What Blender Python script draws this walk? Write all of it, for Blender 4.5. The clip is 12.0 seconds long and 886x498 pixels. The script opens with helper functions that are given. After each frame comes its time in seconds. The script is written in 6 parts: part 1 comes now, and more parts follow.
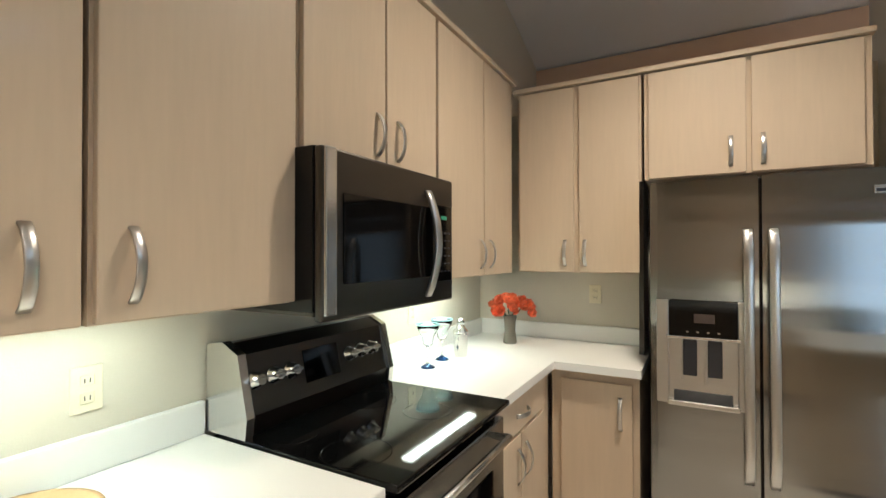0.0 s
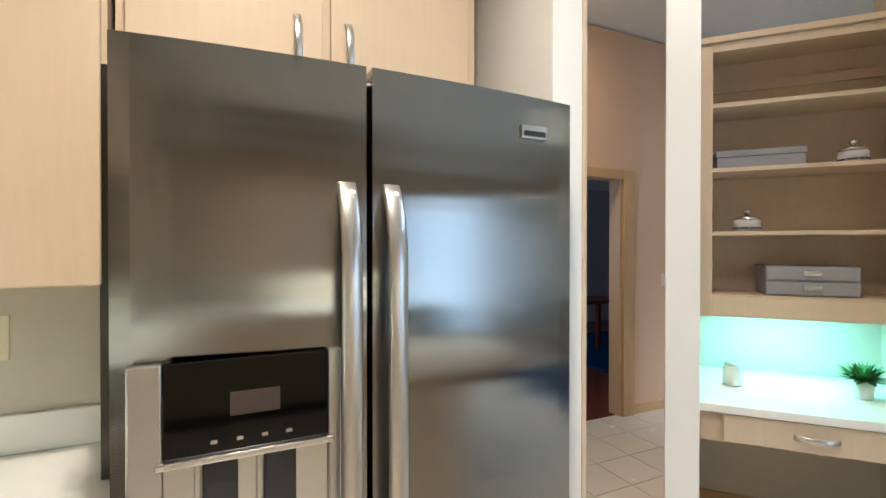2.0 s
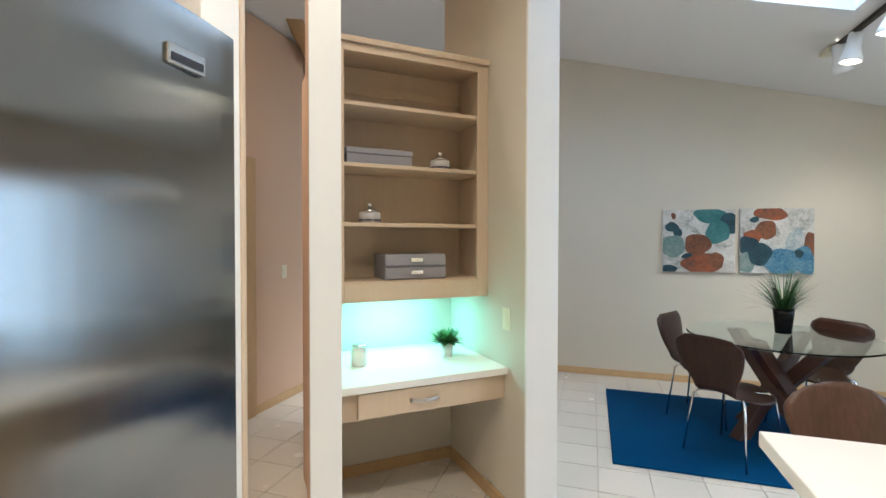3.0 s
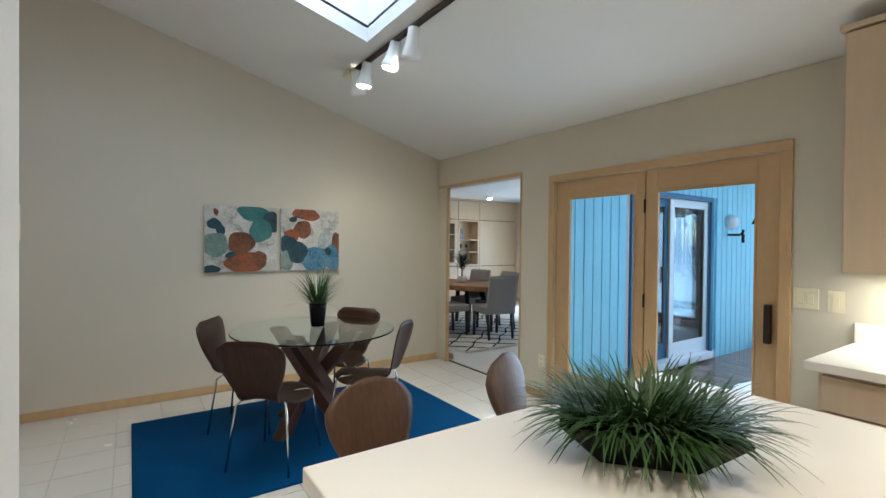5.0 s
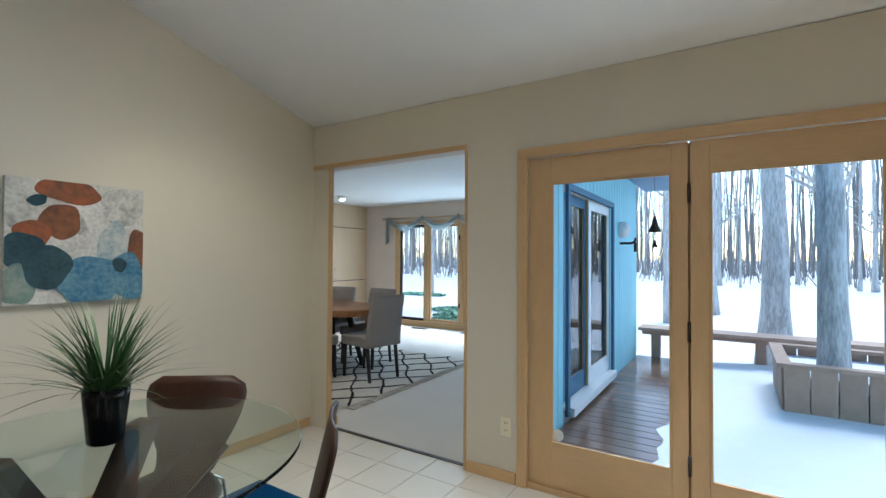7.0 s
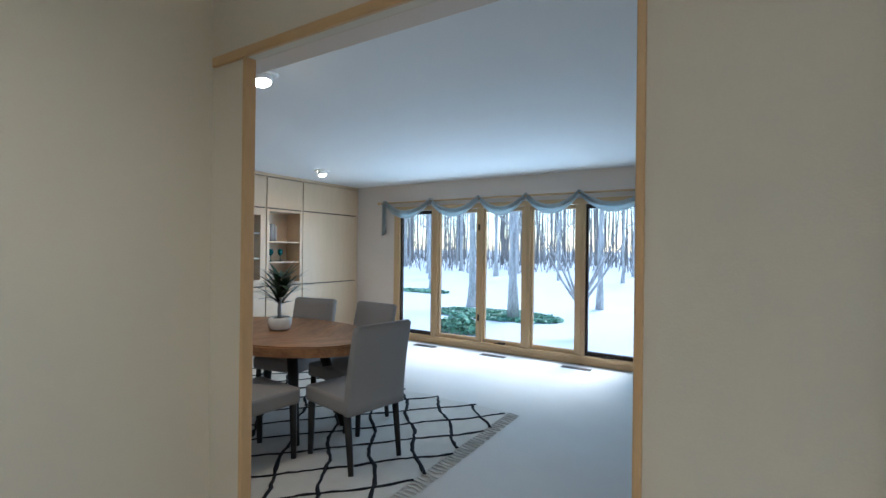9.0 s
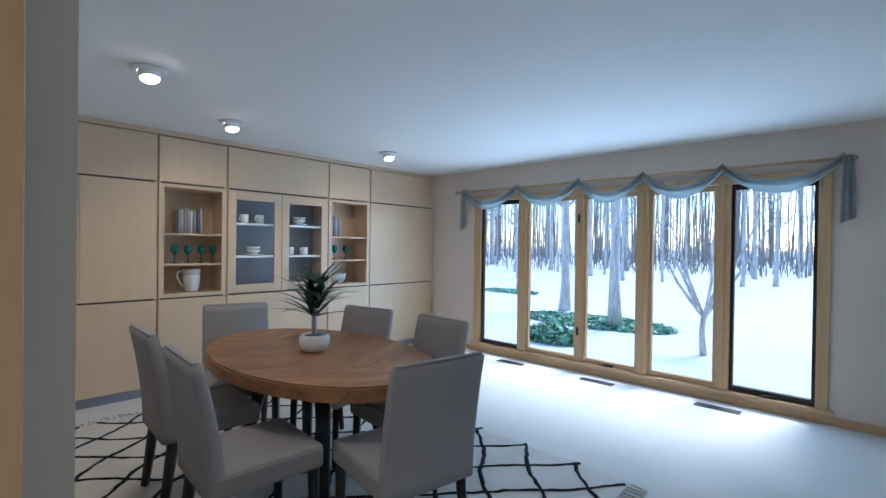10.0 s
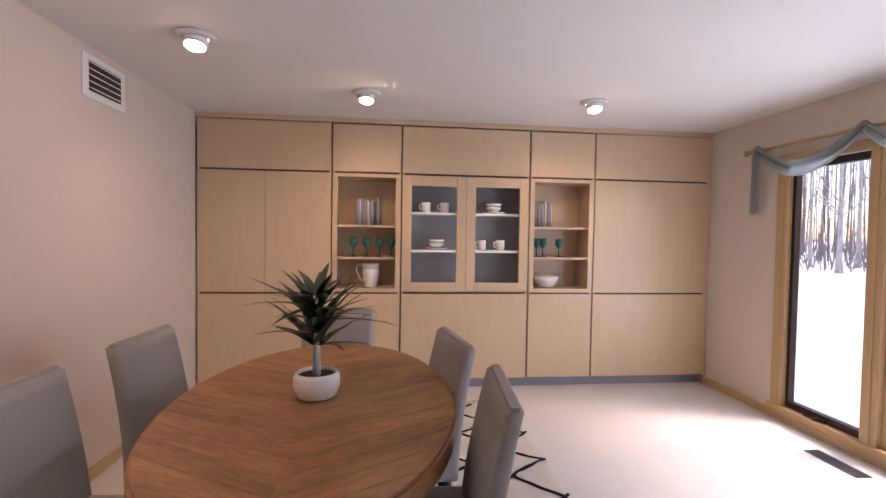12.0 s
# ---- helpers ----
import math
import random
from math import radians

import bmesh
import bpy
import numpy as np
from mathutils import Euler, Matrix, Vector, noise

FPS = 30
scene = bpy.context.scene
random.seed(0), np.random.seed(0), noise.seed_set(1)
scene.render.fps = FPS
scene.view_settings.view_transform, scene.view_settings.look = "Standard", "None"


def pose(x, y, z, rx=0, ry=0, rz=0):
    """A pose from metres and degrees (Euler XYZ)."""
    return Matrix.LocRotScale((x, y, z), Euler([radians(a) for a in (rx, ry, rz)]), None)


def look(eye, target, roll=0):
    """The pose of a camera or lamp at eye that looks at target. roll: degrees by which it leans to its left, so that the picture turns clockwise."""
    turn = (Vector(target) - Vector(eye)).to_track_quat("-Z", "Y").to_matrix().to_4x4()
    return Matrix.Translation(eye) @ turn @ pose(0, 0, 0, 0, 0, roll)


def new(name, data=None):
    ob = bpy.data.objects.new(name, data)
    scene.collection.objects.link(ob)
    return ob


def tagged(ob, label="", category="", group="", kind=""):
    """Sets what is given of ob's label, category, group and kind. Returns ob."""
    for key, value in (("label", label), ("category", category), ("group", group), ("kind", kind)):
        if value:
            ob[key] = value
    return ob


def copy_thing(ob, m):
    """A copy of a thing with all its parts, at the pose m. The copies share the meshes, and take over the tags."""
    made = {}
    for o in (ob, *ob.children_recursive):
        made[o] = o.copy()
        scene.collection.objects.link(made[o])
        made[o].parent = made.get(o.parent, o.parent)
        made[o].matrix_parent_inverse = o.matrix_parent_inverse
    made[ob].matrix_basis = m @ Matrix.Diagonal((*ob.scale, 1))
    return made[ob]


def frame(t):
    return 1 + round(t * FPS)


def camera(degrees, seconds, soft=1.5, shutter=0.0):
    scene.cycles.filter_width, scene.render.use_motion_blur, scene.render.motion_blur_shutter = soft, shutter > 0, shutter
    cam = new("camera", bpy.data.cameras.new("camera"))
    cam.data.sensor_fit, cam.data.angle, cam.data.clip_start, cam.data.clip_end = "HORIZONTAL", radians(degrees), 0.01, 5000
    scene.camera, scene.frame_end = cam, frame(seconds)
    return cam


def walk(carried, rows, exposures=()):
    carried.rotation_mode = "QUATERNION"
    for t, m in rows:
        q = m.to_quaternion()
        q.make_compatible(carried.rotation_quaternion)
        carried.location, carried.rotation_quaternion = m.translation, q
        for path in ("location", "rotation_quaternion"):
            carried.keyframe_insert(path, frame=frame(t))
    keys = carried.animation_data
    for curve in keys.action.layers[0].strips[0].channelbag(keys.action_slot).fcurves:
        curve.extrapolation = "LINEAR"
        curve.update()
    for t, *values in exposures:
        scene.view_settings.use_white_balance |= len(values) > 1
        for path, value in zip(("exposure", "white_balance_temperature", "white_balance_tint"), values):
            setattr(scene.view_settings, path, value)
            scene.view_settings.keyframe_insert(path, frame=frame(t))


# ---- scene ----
cam = camera(87.8, 12.0)
PATH = [
    (0, (0.282, 0.313, 1.471), (-0.686, 2.063, 1.492), -0.1),
    (0.5, (0.125, 0.668, 1.506), (-0.470, 2.576, 1.500), -0.9),
    (1, (0.056, 1.076, 1.500), (-0.173, 3.063, 1.489), -0.5),
    (1.5, (0.095, 1.439, 1.463), (0.301, 3.428, 1.463), 0.1),
    (2, (0.26, 1.766, 1.454), (1.111, 3.575, 1.438), -0.0),
    (2.5, (0.367, 1.969, 1.431), (1.852, 3.309, 1.405), -0.2),
    (3, (0.338, 2.036, 1.433), (2.24, 2.652, 1.394), 0.1),
    (3.5, (0.300, 2.030, 1.435), (2.299, 1.998, 1.390), -0.2),
    (5.5, (1.17, 1.86, 1.40), (2.686, 0.557, 1.39), 0.7),
    (6, (1.665, 1.81, 1.395), (3.042, 0.361, 1.395), 0.5),
    (6.5, (2.228, 1.709, 1.364), (3.417, 0.101, 1.385), 0.5),
    (7, (2.572, 1.384, 1.364), (3.647, -0.302, 1.402), 0.4),
    (9, (3.9, -0.257, 1.428), (4.966, -1.949, 1.429), 0.7),
    (9.5, (4.205, -0.731, 1.424), (5.369, -2.358, 1.42), 0.6),
    (10, (4.504, -1.187, 1.415), (5.87, -2.648, 1.401), 0.8),
    (10.5, (4.748, -1.604, 1.431), (6.307, -2.856, 1.399), 1.0),
    (11, (4.928, -2.05, 1.417), (6.659, -3.049, 1.369), 1.0),
    (11.5, (4.971, -2.551, 1.418), (6.864, -3.194, 1.365), 0.8),
    (12, (5.111, -3.02, 1.427), (7.098, -3.238, 1.363), 0.9),
]
EXPOSURES = [(0.0, 1.2, 5650, 8), (1.0, 1.55, 5650, 8), (1.5, 1.65, 5650, 8), (2.0, 1.68, 5500, 8), (3.5, 1.72, 5600, 8), (5.5, 1.23, 5750, 6), (7.0, 1.27, 5750, 6), (9.0, 1.18, 5450, 7), (9.5, 1.18, 5050, 8), (10.0, 1.15, 5250, 10), (11.0, 1.15, 5700, 22), (12.0, 1.3, 7500, 40)]
SKY = 0.15
walk(cam, [(t, look(eye, target, roll)) for t, eye, target, roll in PATH], EXPOSURES)

# ---- light ----
world = bpy.data.worlds.new("overcast_winter_sky")
scene.world = world
world.use_nodes = True
_n = world.node_tree.nodes
_sky = _n.new("ShaderNodeTexSky")
_sky.sky_type, _sky.sun_disc = "NISHITA", False
_sky.sun_elevation, _sky.sun_rotation = radians(32), radians(200)
_sky.dust_density = 0.3
_n["Background"].inputs["Strength"].default_value = SKY
world.node_tree.links.new(_sky.outputs[0], _n["Background"].inputs["Color"])


def sun_lamp():
    d = bpy.data.lights.new("sun", "SUN")
    d.energy, d.angle, d.color = 1.5, radians(25), (1.0, 0.97, 0.93)
    ob = new("sun", d)
    ob.matrix_world = look((0, 0, 30), (3, 14, 12))


sun_lamp()


def area(name, x, y, z, sx, sy, watts, color, down=True, rot=None):
    d = bpy.data.lights.new(name, "AREA")
    d.shape, d.size, d.size_y, d.energy, d.color = "RECTANGLE", sx, sy, watts * 0.36, color
    ob = new(name, d)
    ob.matrix_world = rot if rot else pose(x, y, z)
    return ob


def spot(name, eye, target, watts, color, angle=110, blend=0.7, size=0.05):
    d = bpy.data.lights.new(name, "SPOT")
    d.energy, d.color, d.spot_size, d.spot_blend, d.shadow_soft_size = watts * 0.36, color, radians(angle), blend, size
    ob = new(name, d)
    ob.matrix_world = look(eye, target)
    return ob


# ---- materials ----
def mat(name, color, rough=0.5, metal=0.0, var=0.08, scale=6.0, fine=60.0, bump=0.0, stretch=(1, 1, 1), color2=None,
        island=0.0, coat=0.0, spec=0.5):
    """Two scales of noise vary the colour; the finer one also gives relief and varies the gloss."""
    m = bpy.data.materials.new(name)
    m.use_nodes = True
    t = m.node_tree
    b = t.nodes["Principled BSDF"]
    link = t.links.new
    co = t.nodes.new("ShaderNodeTexCoord")
    mp = t.nodes.new("ShaderNodeMapping")
    mp.inputs["Scale"].default_value = stretch
    link(co.outputs["Object"], mp.inputs["Vector"])
    src = mp.outputs["Vector"]
    n1 = t.nodes.new("ShaderNodeTexNoise")
    n1.inputs["Scale"].default_value, n1.inputs["Detail"].default_value = scale, 4
    n2 = t.nodes.new("ShaderNodeTexNoise")
    n2.inputs["Scale"].default_value, n2.inputs["Detail"].default_value = fine, 5
    link(src, n1.inputs["Vector"])
    link(src, n2.inputs["Vector"])
    mix = t.nodes.new("ShaderNodeMix")
    mix.data_type = "RGBA"
    c2 = color2 or tuple(max(0.0, c * (1 - 3 * var)) for c in color)
    c1 = color if color2 else tuple(min(1.0, c * (1 + 1.5 * var)) for c in color)
    mix.inputs["A"].default_value, mix.inputs["B"].default_value = (*c1, 1), (*c2, 1)
    ad = t.nodes.new("ShaderNodeMath")
    ad.operation = "MULTIPLY_ADD"
    ad.inputs[1].default_value = 0.45
    link(n2.outputs["Fac"], ad.inputs[0])
    half = t.nodes.new("ShaderNodeMath")
    half.operation = "MULTIPLY"
    half.inputs[1].default_value = 0.55
    link(n1.outputs["Fac"], half.inputs[0])
    link(half.outputs[0], ad.inputs[2])
    fac = ad.outputs[0]
    if color2:
        ramp = t.nodes.new("ShaderNodeMapRange")
        ramp.inputs["From Min"].default_value, ramp.inputs["From Max"].default_value = 0.38, 0.62
        link(fac, ramp.inputs["Value"])
        fac = ramp.outputs[0]
    link(fac, mix.inputs["Factor"])
    out = mix.outputs["Result"]
    if island:
        info = t.nodes.new("ShaderNodeObjectInfo")
        geo = t.nodes.new("ShaderNodeNewGeometry")
        sm = t.nodes.new("ShaderNodeMath")
        sm.operation = "ADD"
        link(info.outputs["Random"], sm.inputs[0])
        link(geo.outputs["Random Per Island"], sm.inputs[1])
        fr = t.nodes.new("ShaderNodeMath")
        fr.operation = "FRACT"
        link(sm.outputs[0], fr.inputs[0])
        rg = t.nodes.new("ShaderNodeMapRange")
        rg.inputs["To Min"].default_value, rg.inputs["To Max"].default_value = 1 - island, 1 + island
        link(fr.outputs[0], rg.inputs["Value"])
        hs = t.nodes.new("ShaderNodeHueSaturation")
        link(rg.outputs[0], hs.inputs["Value"])
        link(out, hs.inputs["Color"])
        out = hs.outputs["Color"]
    link(out, b.inputs["Base Color"])
    b.inputs["Metallic"].default_value = metal
    b.inputs["Specular IOR Level"].default_value = spec
    b.inputs["Coat Weight"].default_value = coat
    rr = t.nodes.new("ShaderNodeMapRange")
    rr.inputs["To Min"].default_value, rr.inputs["To Max"].default_value = max(0.02, rough * 0.85), min(1, rough * 1.15)
    link(n2.outputs["Fac"], rr.inputs["Value"])
    link(rr.outputs[0], b.inputs["Roughness"])
    if bump:
        bp = t.nodes.new("ShaderNodeBump")
        bp.inputs["Strength"].default_value, bp.inputs["Distance"].default_value = min(1.0, bump), 0.004
        link(n2.outputs["Fac"], bp.inputs["Height"])
        link(bp.outputs["Normal"], b.inputs["Normal"])
    return m


def glow(name, color, power):
    m = bpy.data.materials.new(name)
    m.use_nodes = True
    b = m.node_tree.nodes["Principled BSDF"]
    b.inputs["Base Color"].default_value = (*color, 1)
    b.inputs["Emission Color"].default_value = (*color, 1)
    b.inputs["Emission Strength"].default_value = power
    return m


def glass(name, color=(1, 1, 1), ior=1.45, rough=0.0):
    m = bpy.data.materials.new(name)
    m.use_nodes = True
    b = m.node_tree.nodes["Principled BSDF"]
    b.inputs["Base Color"].default_value = (*color, 1)
    b.inputs["Transmission Weight"].default_value = 1.0
    b.inputs["Roughness"].default_value = rough
    b.inputs["IOR"].default_value = ior
    return m


WALL = mat("wall_paint", (0.60, 0.555, 0.455), 0.75, var=0.02, scale=1.5, fine=220, bump=0.12)
WALL_D = mat("dining_wall_paint", (0.66, 0.575, 0.50), 0.75, var=0.02, scale=1.5, fine=220, bump=0.12)
WHITE = mat("white_paint", (0.80, 0.80, 0.78), 0.55, var=0.015, scale=2, fine=150, bump=0.06)
CEIL = mat("ceiling_paint", (0.76, 0.75, 0.73), 0.9, var=0.02, scale=1.2, fine=180, bump=0.3)
HALL = mat("hall_paint", (0.66, 0.45, 0.305), 0.75, var=0.02, scale=1.2, fine=200, bump=0.1)
LILAC = mat("lilac_paint", (0.45, 0.43, 0.46), 0.75, var=0.02, scale=1.2, fine=200, bump=0.1)
MAPLE = mat("pickled_maple", (0.62, 0.495, 0.355), 0.42, var=0.05, scale=2.0, fine=9, bump=0.06, stretch=(7, 7, 0.7), coat=0.15)
MAPLE_D = mat("cabinet_maple", (0.62, 0.455, 0.295), 0.42, var=0.05, scale=2.0, fine=9, bump=0.03, stretch=(7, 7, 0.7), coat=0.3)
OAK = mat("oak_trim", (0.56, 0.37, 0.185), 0.45, var=0.08, scale=3, fine=14, bump=0.1, stretch=(5, 5, 1.0))
OAK_H = mat("oak_trim_flat", (0.56, 0.37, 0.185), 0.45, var=0.08, scale=3, fine=14, bump=0.1, stretch=(1.0, 5, 5))
TILE = mat("floor_tile", (0.66, 0.62, 0.545), 0.26, var=0.008, scale=1.2, fine=5, bump=0.0, island=0.025)
GROUT = mat("grout", (0.52, 0.49, 0.44), 0.9, var=0.08, scale=8, fine=90, bump=0.3)
CARPET = mat("cream_carpet", (0.66, 0.63, 0.59), 0.95, var=0.05, scale=1.5, fine=260, bump=0.9, spec=0.1)
LAMINATE = mat("white_laminate", (0.80, 0.79, 0.75), 0.32, var=0.015, scale=4, fine=300, bump=0.02)
STEEL = mat("brushed_steel", (0.33, 0.325, 0.31), 0.16, 1.0, var=0.02, scale=1.2, fine=14, bump=0.0, stretch=(0.6, 0.6, 22))
CHROME = mat("satin_chrome", (0.70, 0.69, 0.67), 0.2, 1.0, var=0.03, scale=9, fine=80)
SATIN = mat("satin_steel", (0.60, 0.585, 0.56), 0.30, 1.0, var=0.03, scale=9, fine=90, stretch=(1, 1, 8))
DARKSTEEL = mat("dark_steel", (0.095, 0.087, 0.078), 0.3, 1.0, var=0.05, scale=2, fine=30, stretch=(1, 1, 12))
BLACK = mat("black_enamel", (0.005, 0.005, 0.005), 0.2, var=0.1, scale=5, fine=60, spec=0.25)
BLACKG = mat("black_glass", (0.003, 0.003, 0.003), 0.05, var=0.1, scale=5, fine=60, spec=0.3)
IVORY = mat("ivory_plastic", (0.74, 0.68, 0.50), 0.4, var=0.02, scale=20, fine=90)
WALNUT = mat("walnut_veneer", (0.045, 0.017, 0.008), 0.45, var=0.30, scale=2.5, fine=10, bump=0.06, stretch=(9, 9, 1), coat=0.0, spec=0.35)
WALNUT_L = mat("walnut_veneer_light", (0.115, 0.058, 0.036), 0.42, var=0.28, scale=2.5, fine=10, bump=0.06, stretch=(9, 9, 1), coat=0.1)
PLYEDGE = mat("plywood_edge", (0.55, 0.40, 0.26), 0.5, var=0.1, scale=8, fine=60, stretch=(1, 1, 10))
DARKWOOD = mat("dark_table_wood", (0.075, 0.030, 0.018), 0.4, var=0.12, scale=3, fine=14, bump=0.08, stretch=(5, 5, 1))
BLACKWOOD = mat("black_wood", (0.02, 0.017, 0.015), 0.4, var=0.1, scale=5, fine=40)
PLANK = mat("table_plank", (0.38, 0.18, 0.070), 0.40, var=0.27, scale=2.2, fine=9, bump=0.15, stretch=(1.6, 7, 7), color2=(0.22, 0.095, 0.036), island=0.16, coat=0.12)
FABRIC = mat("grey_linen", (0.33, 0.31, 0.30), 0.92, var=0.06, scale=3, fine=420, bump=0.5, spec=0.15)
BLUE = mat("blue_rug", (0.002, 0.055, 0.155), 0.95, var=0.12, scale=1.3, fine=260, bump=0.9, spec=0.1)
SIDING = mat("blue_siding", (0.33, 0.66, 0.74), 0.6, var=0.08, scale=1.5, fine=40, bump=0.2, stretch=(4, 4, 0.6))
SIDE_TRIM = mat("blue_trim", (0.05, 0.15, 0.25), 0.55, var=0.08, scale=3, fine=40)
DECK = mat("wet_deck_wood", (0.20, 0.125, 0.09), 0.13, var=0.12, scale=2, fine=16, bump=0.15, stretch=(1, 8, 8), island=0.15)
WEATHER = mat("weathered_wood", (0.46, 0.31, 0.23), 0.7, var=0.12, scale=3, fine=22, bump=0.25, stretch=(3, 3, 3), island=0.12)
SNOW = mat("snow", (0.86, 0.88, 0.90), 0.7, var=0.03, scale=0.6, fine=12, bump=0.4)
BARK = mat("bark", (0.33, 0.315, 0.30), 0.9, var=0.2, scale=3, fine=12, bump=1.0, stretch=(4, 4, 0.7), color2=(0.62, 0.61, 0.59))
FARBARK = mat("far_bark", (0.31, 0.295, 0.28), 0.95, var=0.2, scale=2, fine=10, stretch=(2, 2, 0.5))
IVY = mat("ivy_green", (0.24, 0.46, 0.30), 0.5, var=0.2, scale=2, fine=30, island=0.35)
LEAF = mat("leaf_green", (0.045, 0.105, 0.03), 0.45, var=0.2, scale=8, fine=40, island=0.35)
LEAF_L = mat("leaf_fresh_green", (0.10, 0.26, 0.07), 0.45, var=0.2, scale=8, fine=40, island=0.35)
LEAF_D = mat("leaf_dark_green", (0.022, 0.055, 0.022), 0.42, var=0.2, scale=8, fine=40, island=0.35)
SOIL = mat("soil", (0.03, 0.02, 0.015), 0.95, var=0.2, scale=20, fine=120, bump=0.8)
CERAMIC = mat("white_ceramic", (0.76, 0.74, 0.71), 0.22, var=0.03, scale=10, fine=80)
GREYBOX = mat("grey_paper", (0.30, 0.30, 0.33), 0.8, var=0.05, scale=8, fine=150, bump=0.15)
ORANGE = mat("orange_petal", (0.80, 0.15, 0.05), 0.6, var=0.18, scale=9, fine=50, island=0.25)
VASE = mat("smoked_vase", (0.20, 0.18, 0.14), 0.15, var=0.15, scale=20, fine=60, stretch=(1, 1, 0.2))
TEAL = mat("teal_glass", (0.01, 0.12, 0.12), 0.08, var=0.1, scale=9, fine=50)
BRONZE = mat("dark_bronze", (0.045, 0.032, 0.024), 0.45, 0.7, var=0.1, scale=9, fine=50)
VALANCE = mat("sage_valance", (0.52, 0.56, 0.56), 0.9, var=0.07, scale=4, fine=200, bump=0.4)
REDWOOD = mat("red_floor", (0.15, 0.035, 0.018), 0.25, var=0.12, scale=2, fine=14, stretch=(8, 1, 8), island=0.15)
VENTMAT = mat("vent_brown", (0.07, 0.05, 0.04), 0.5, 0.3, var=0.1, scale=9, fine=60)
RUGW = mat("cream_shag", (0.64, 0.60, 0.54), 0.97, var=0.1, scale=6, fine=180, bump=1.0, spec=0.05)
RUGB = mat("charcoal_shag", (0.028, 0.028, 0.032), 0.97, var=0.2, scale=8, fine=180, bump=1.0, spec=0.05)
CANVAS = mat("canvas_white", (0.66, 0.65, 0.61), 0.85, var=0.06, scale=7, fine=60, bump=0.2, color2=(0.42, 0.41, 0.38))
PAINT_TEAL = mat("paint_teal", (0.025, 0.13, 0.13), 0.8, var=0.25, scale=7, fine=40, color2=(0.07, 0.20, 0.20))
PAINT_NAVY = mat("paint_navy", (0.01, 0.035, 0.05), 0.8, var=0.25, scale=8, fine=50, color2=(0.03, 0.08, 0.10))
PAINT_RUST = mat("paint_rust", (0.30, 0.085, 0.03), 0.8, var=0.25, scale=7, fine=40, color2=(0.13, 0.06, 0.035))
PAINT_BLUE = mat("paint_blue", (0.03, 0.13, 0.24), 0.8, var=0.25, scale=8, fine=50, color2=(0.15, 0.28, 0.34))
PAINT_BROWN = mat("paint_brown", (0.22, 0.085, 0.035), 0.8, var=0.25, scale=7, fine=40, color2=(0.11, 0.045, 0.025))
PAINT_SAGE = mat("paint_sage", (0.10, 0.20, 0.18), 0.8, var=0.25, scale=7, fine=40, color2=(0.26, 0.30, 0.27))
PAINT_MIST = mat("paint_mist", (0.14, 0.24, 0.29), 0.8, var=0.25, scale=7, fine=40, color2=(0.48, 0.49, 0.47))
PAINT_GREY = mat("paint_grey", (0.28, 0.28, 0.26), 0.8, var=0.2, scale=12, fine=50, color2=(0.58, 0.57, 0.53))
PANE = glass("window_pane", (0.97, 1.0, 1.0), 1.08)
# Dark look from outside is put into the glass colour; hides the daylight lamp.
PANE_DARK = glass("darkened_pane", (0.16, 0.20, 0.23), 1.35)
TABLEGLASS = glass("table_glass", (0.80, 0.90, 0.86), 1.25)
CLEAR = glass("clear_glass", (0.96, 1, 1), 1.3)
BLUEGLASS = glass("blue_glass", (0.02, 0.10, 0.35), 1.4)
AQUAGLASS = mat("aqua_glass", (0.45, 0.76, 0.80), 0.08)
LAMPGLOW = glow("warm_bulb", (1.0, 0.86, 0.66), 26)
CLOCKGLOW = glow("clock_green", (0.02, 0.12, 0.06), 0.4)
TUBEGLOW = glow("cool_tube", (0.80, 1.0, 0.93), 8)
BOOKS = [mat("book_grey", (0.32, 0.31, 0.33), 0.8), mat("book_white", (0.58, 0.57, 0.57), 0.8), mat("book_dark", (0.09, 0.09, 0.11), 0.8)]
for _m, _a in ((STEEL, 0.95), (DARKSTEEL, 0.8)):
    _t = _m.node_tree
    _b = _t.nodes["Principled BSDF"]
    _tan = _t.nodes.new("ShaderNodeTangent")
    _tan.direction_type, _tan.axis = "RADIAL", "Z"
    _t.links.new(_tan.outputs[0], _b.inputs["Tangent"])
    _b.inputs["Anisotropic"].default_value = _a
    _b.inputs["Anisotropic Rotation"].default_value = 0.0
    _w = _t.nodes.new("ShaderNodeTexNoise")
    _w.inputs["Scale"].default_value, _w.inputs["Detail"].default_value = 1.6, 1
    _tc = _t.nodes.new("ShaderNodeTexCoord")
    _wm = _t.nodes.new("ShaderNodeMapping")
    _wm.inputs["Scale"].default_value = (0.45, 0.45, 4.5)
    _t.links.new(_tc.outputs["Object"], _wm.inputs["Vector"])
    _t.links.new(_wm.outputs["Vector"], _w.inputs["Vector"])
    _bp = _t.nodes.new("ShaderNodeBump")
    _bp.inputs["Strength"].default_value, _bp.inputs["Distance"].default_value = 0.30, 0.012
    _t.links.new(_w.outputs["Fac"], _bp.inputs["Height"])
    _t.links.new(_bp.outputs["Normal"], _b.inputs["Normal"])
DARKIN = mat("dark_interior", (0.025, 0.025, 0.03), 0.3)


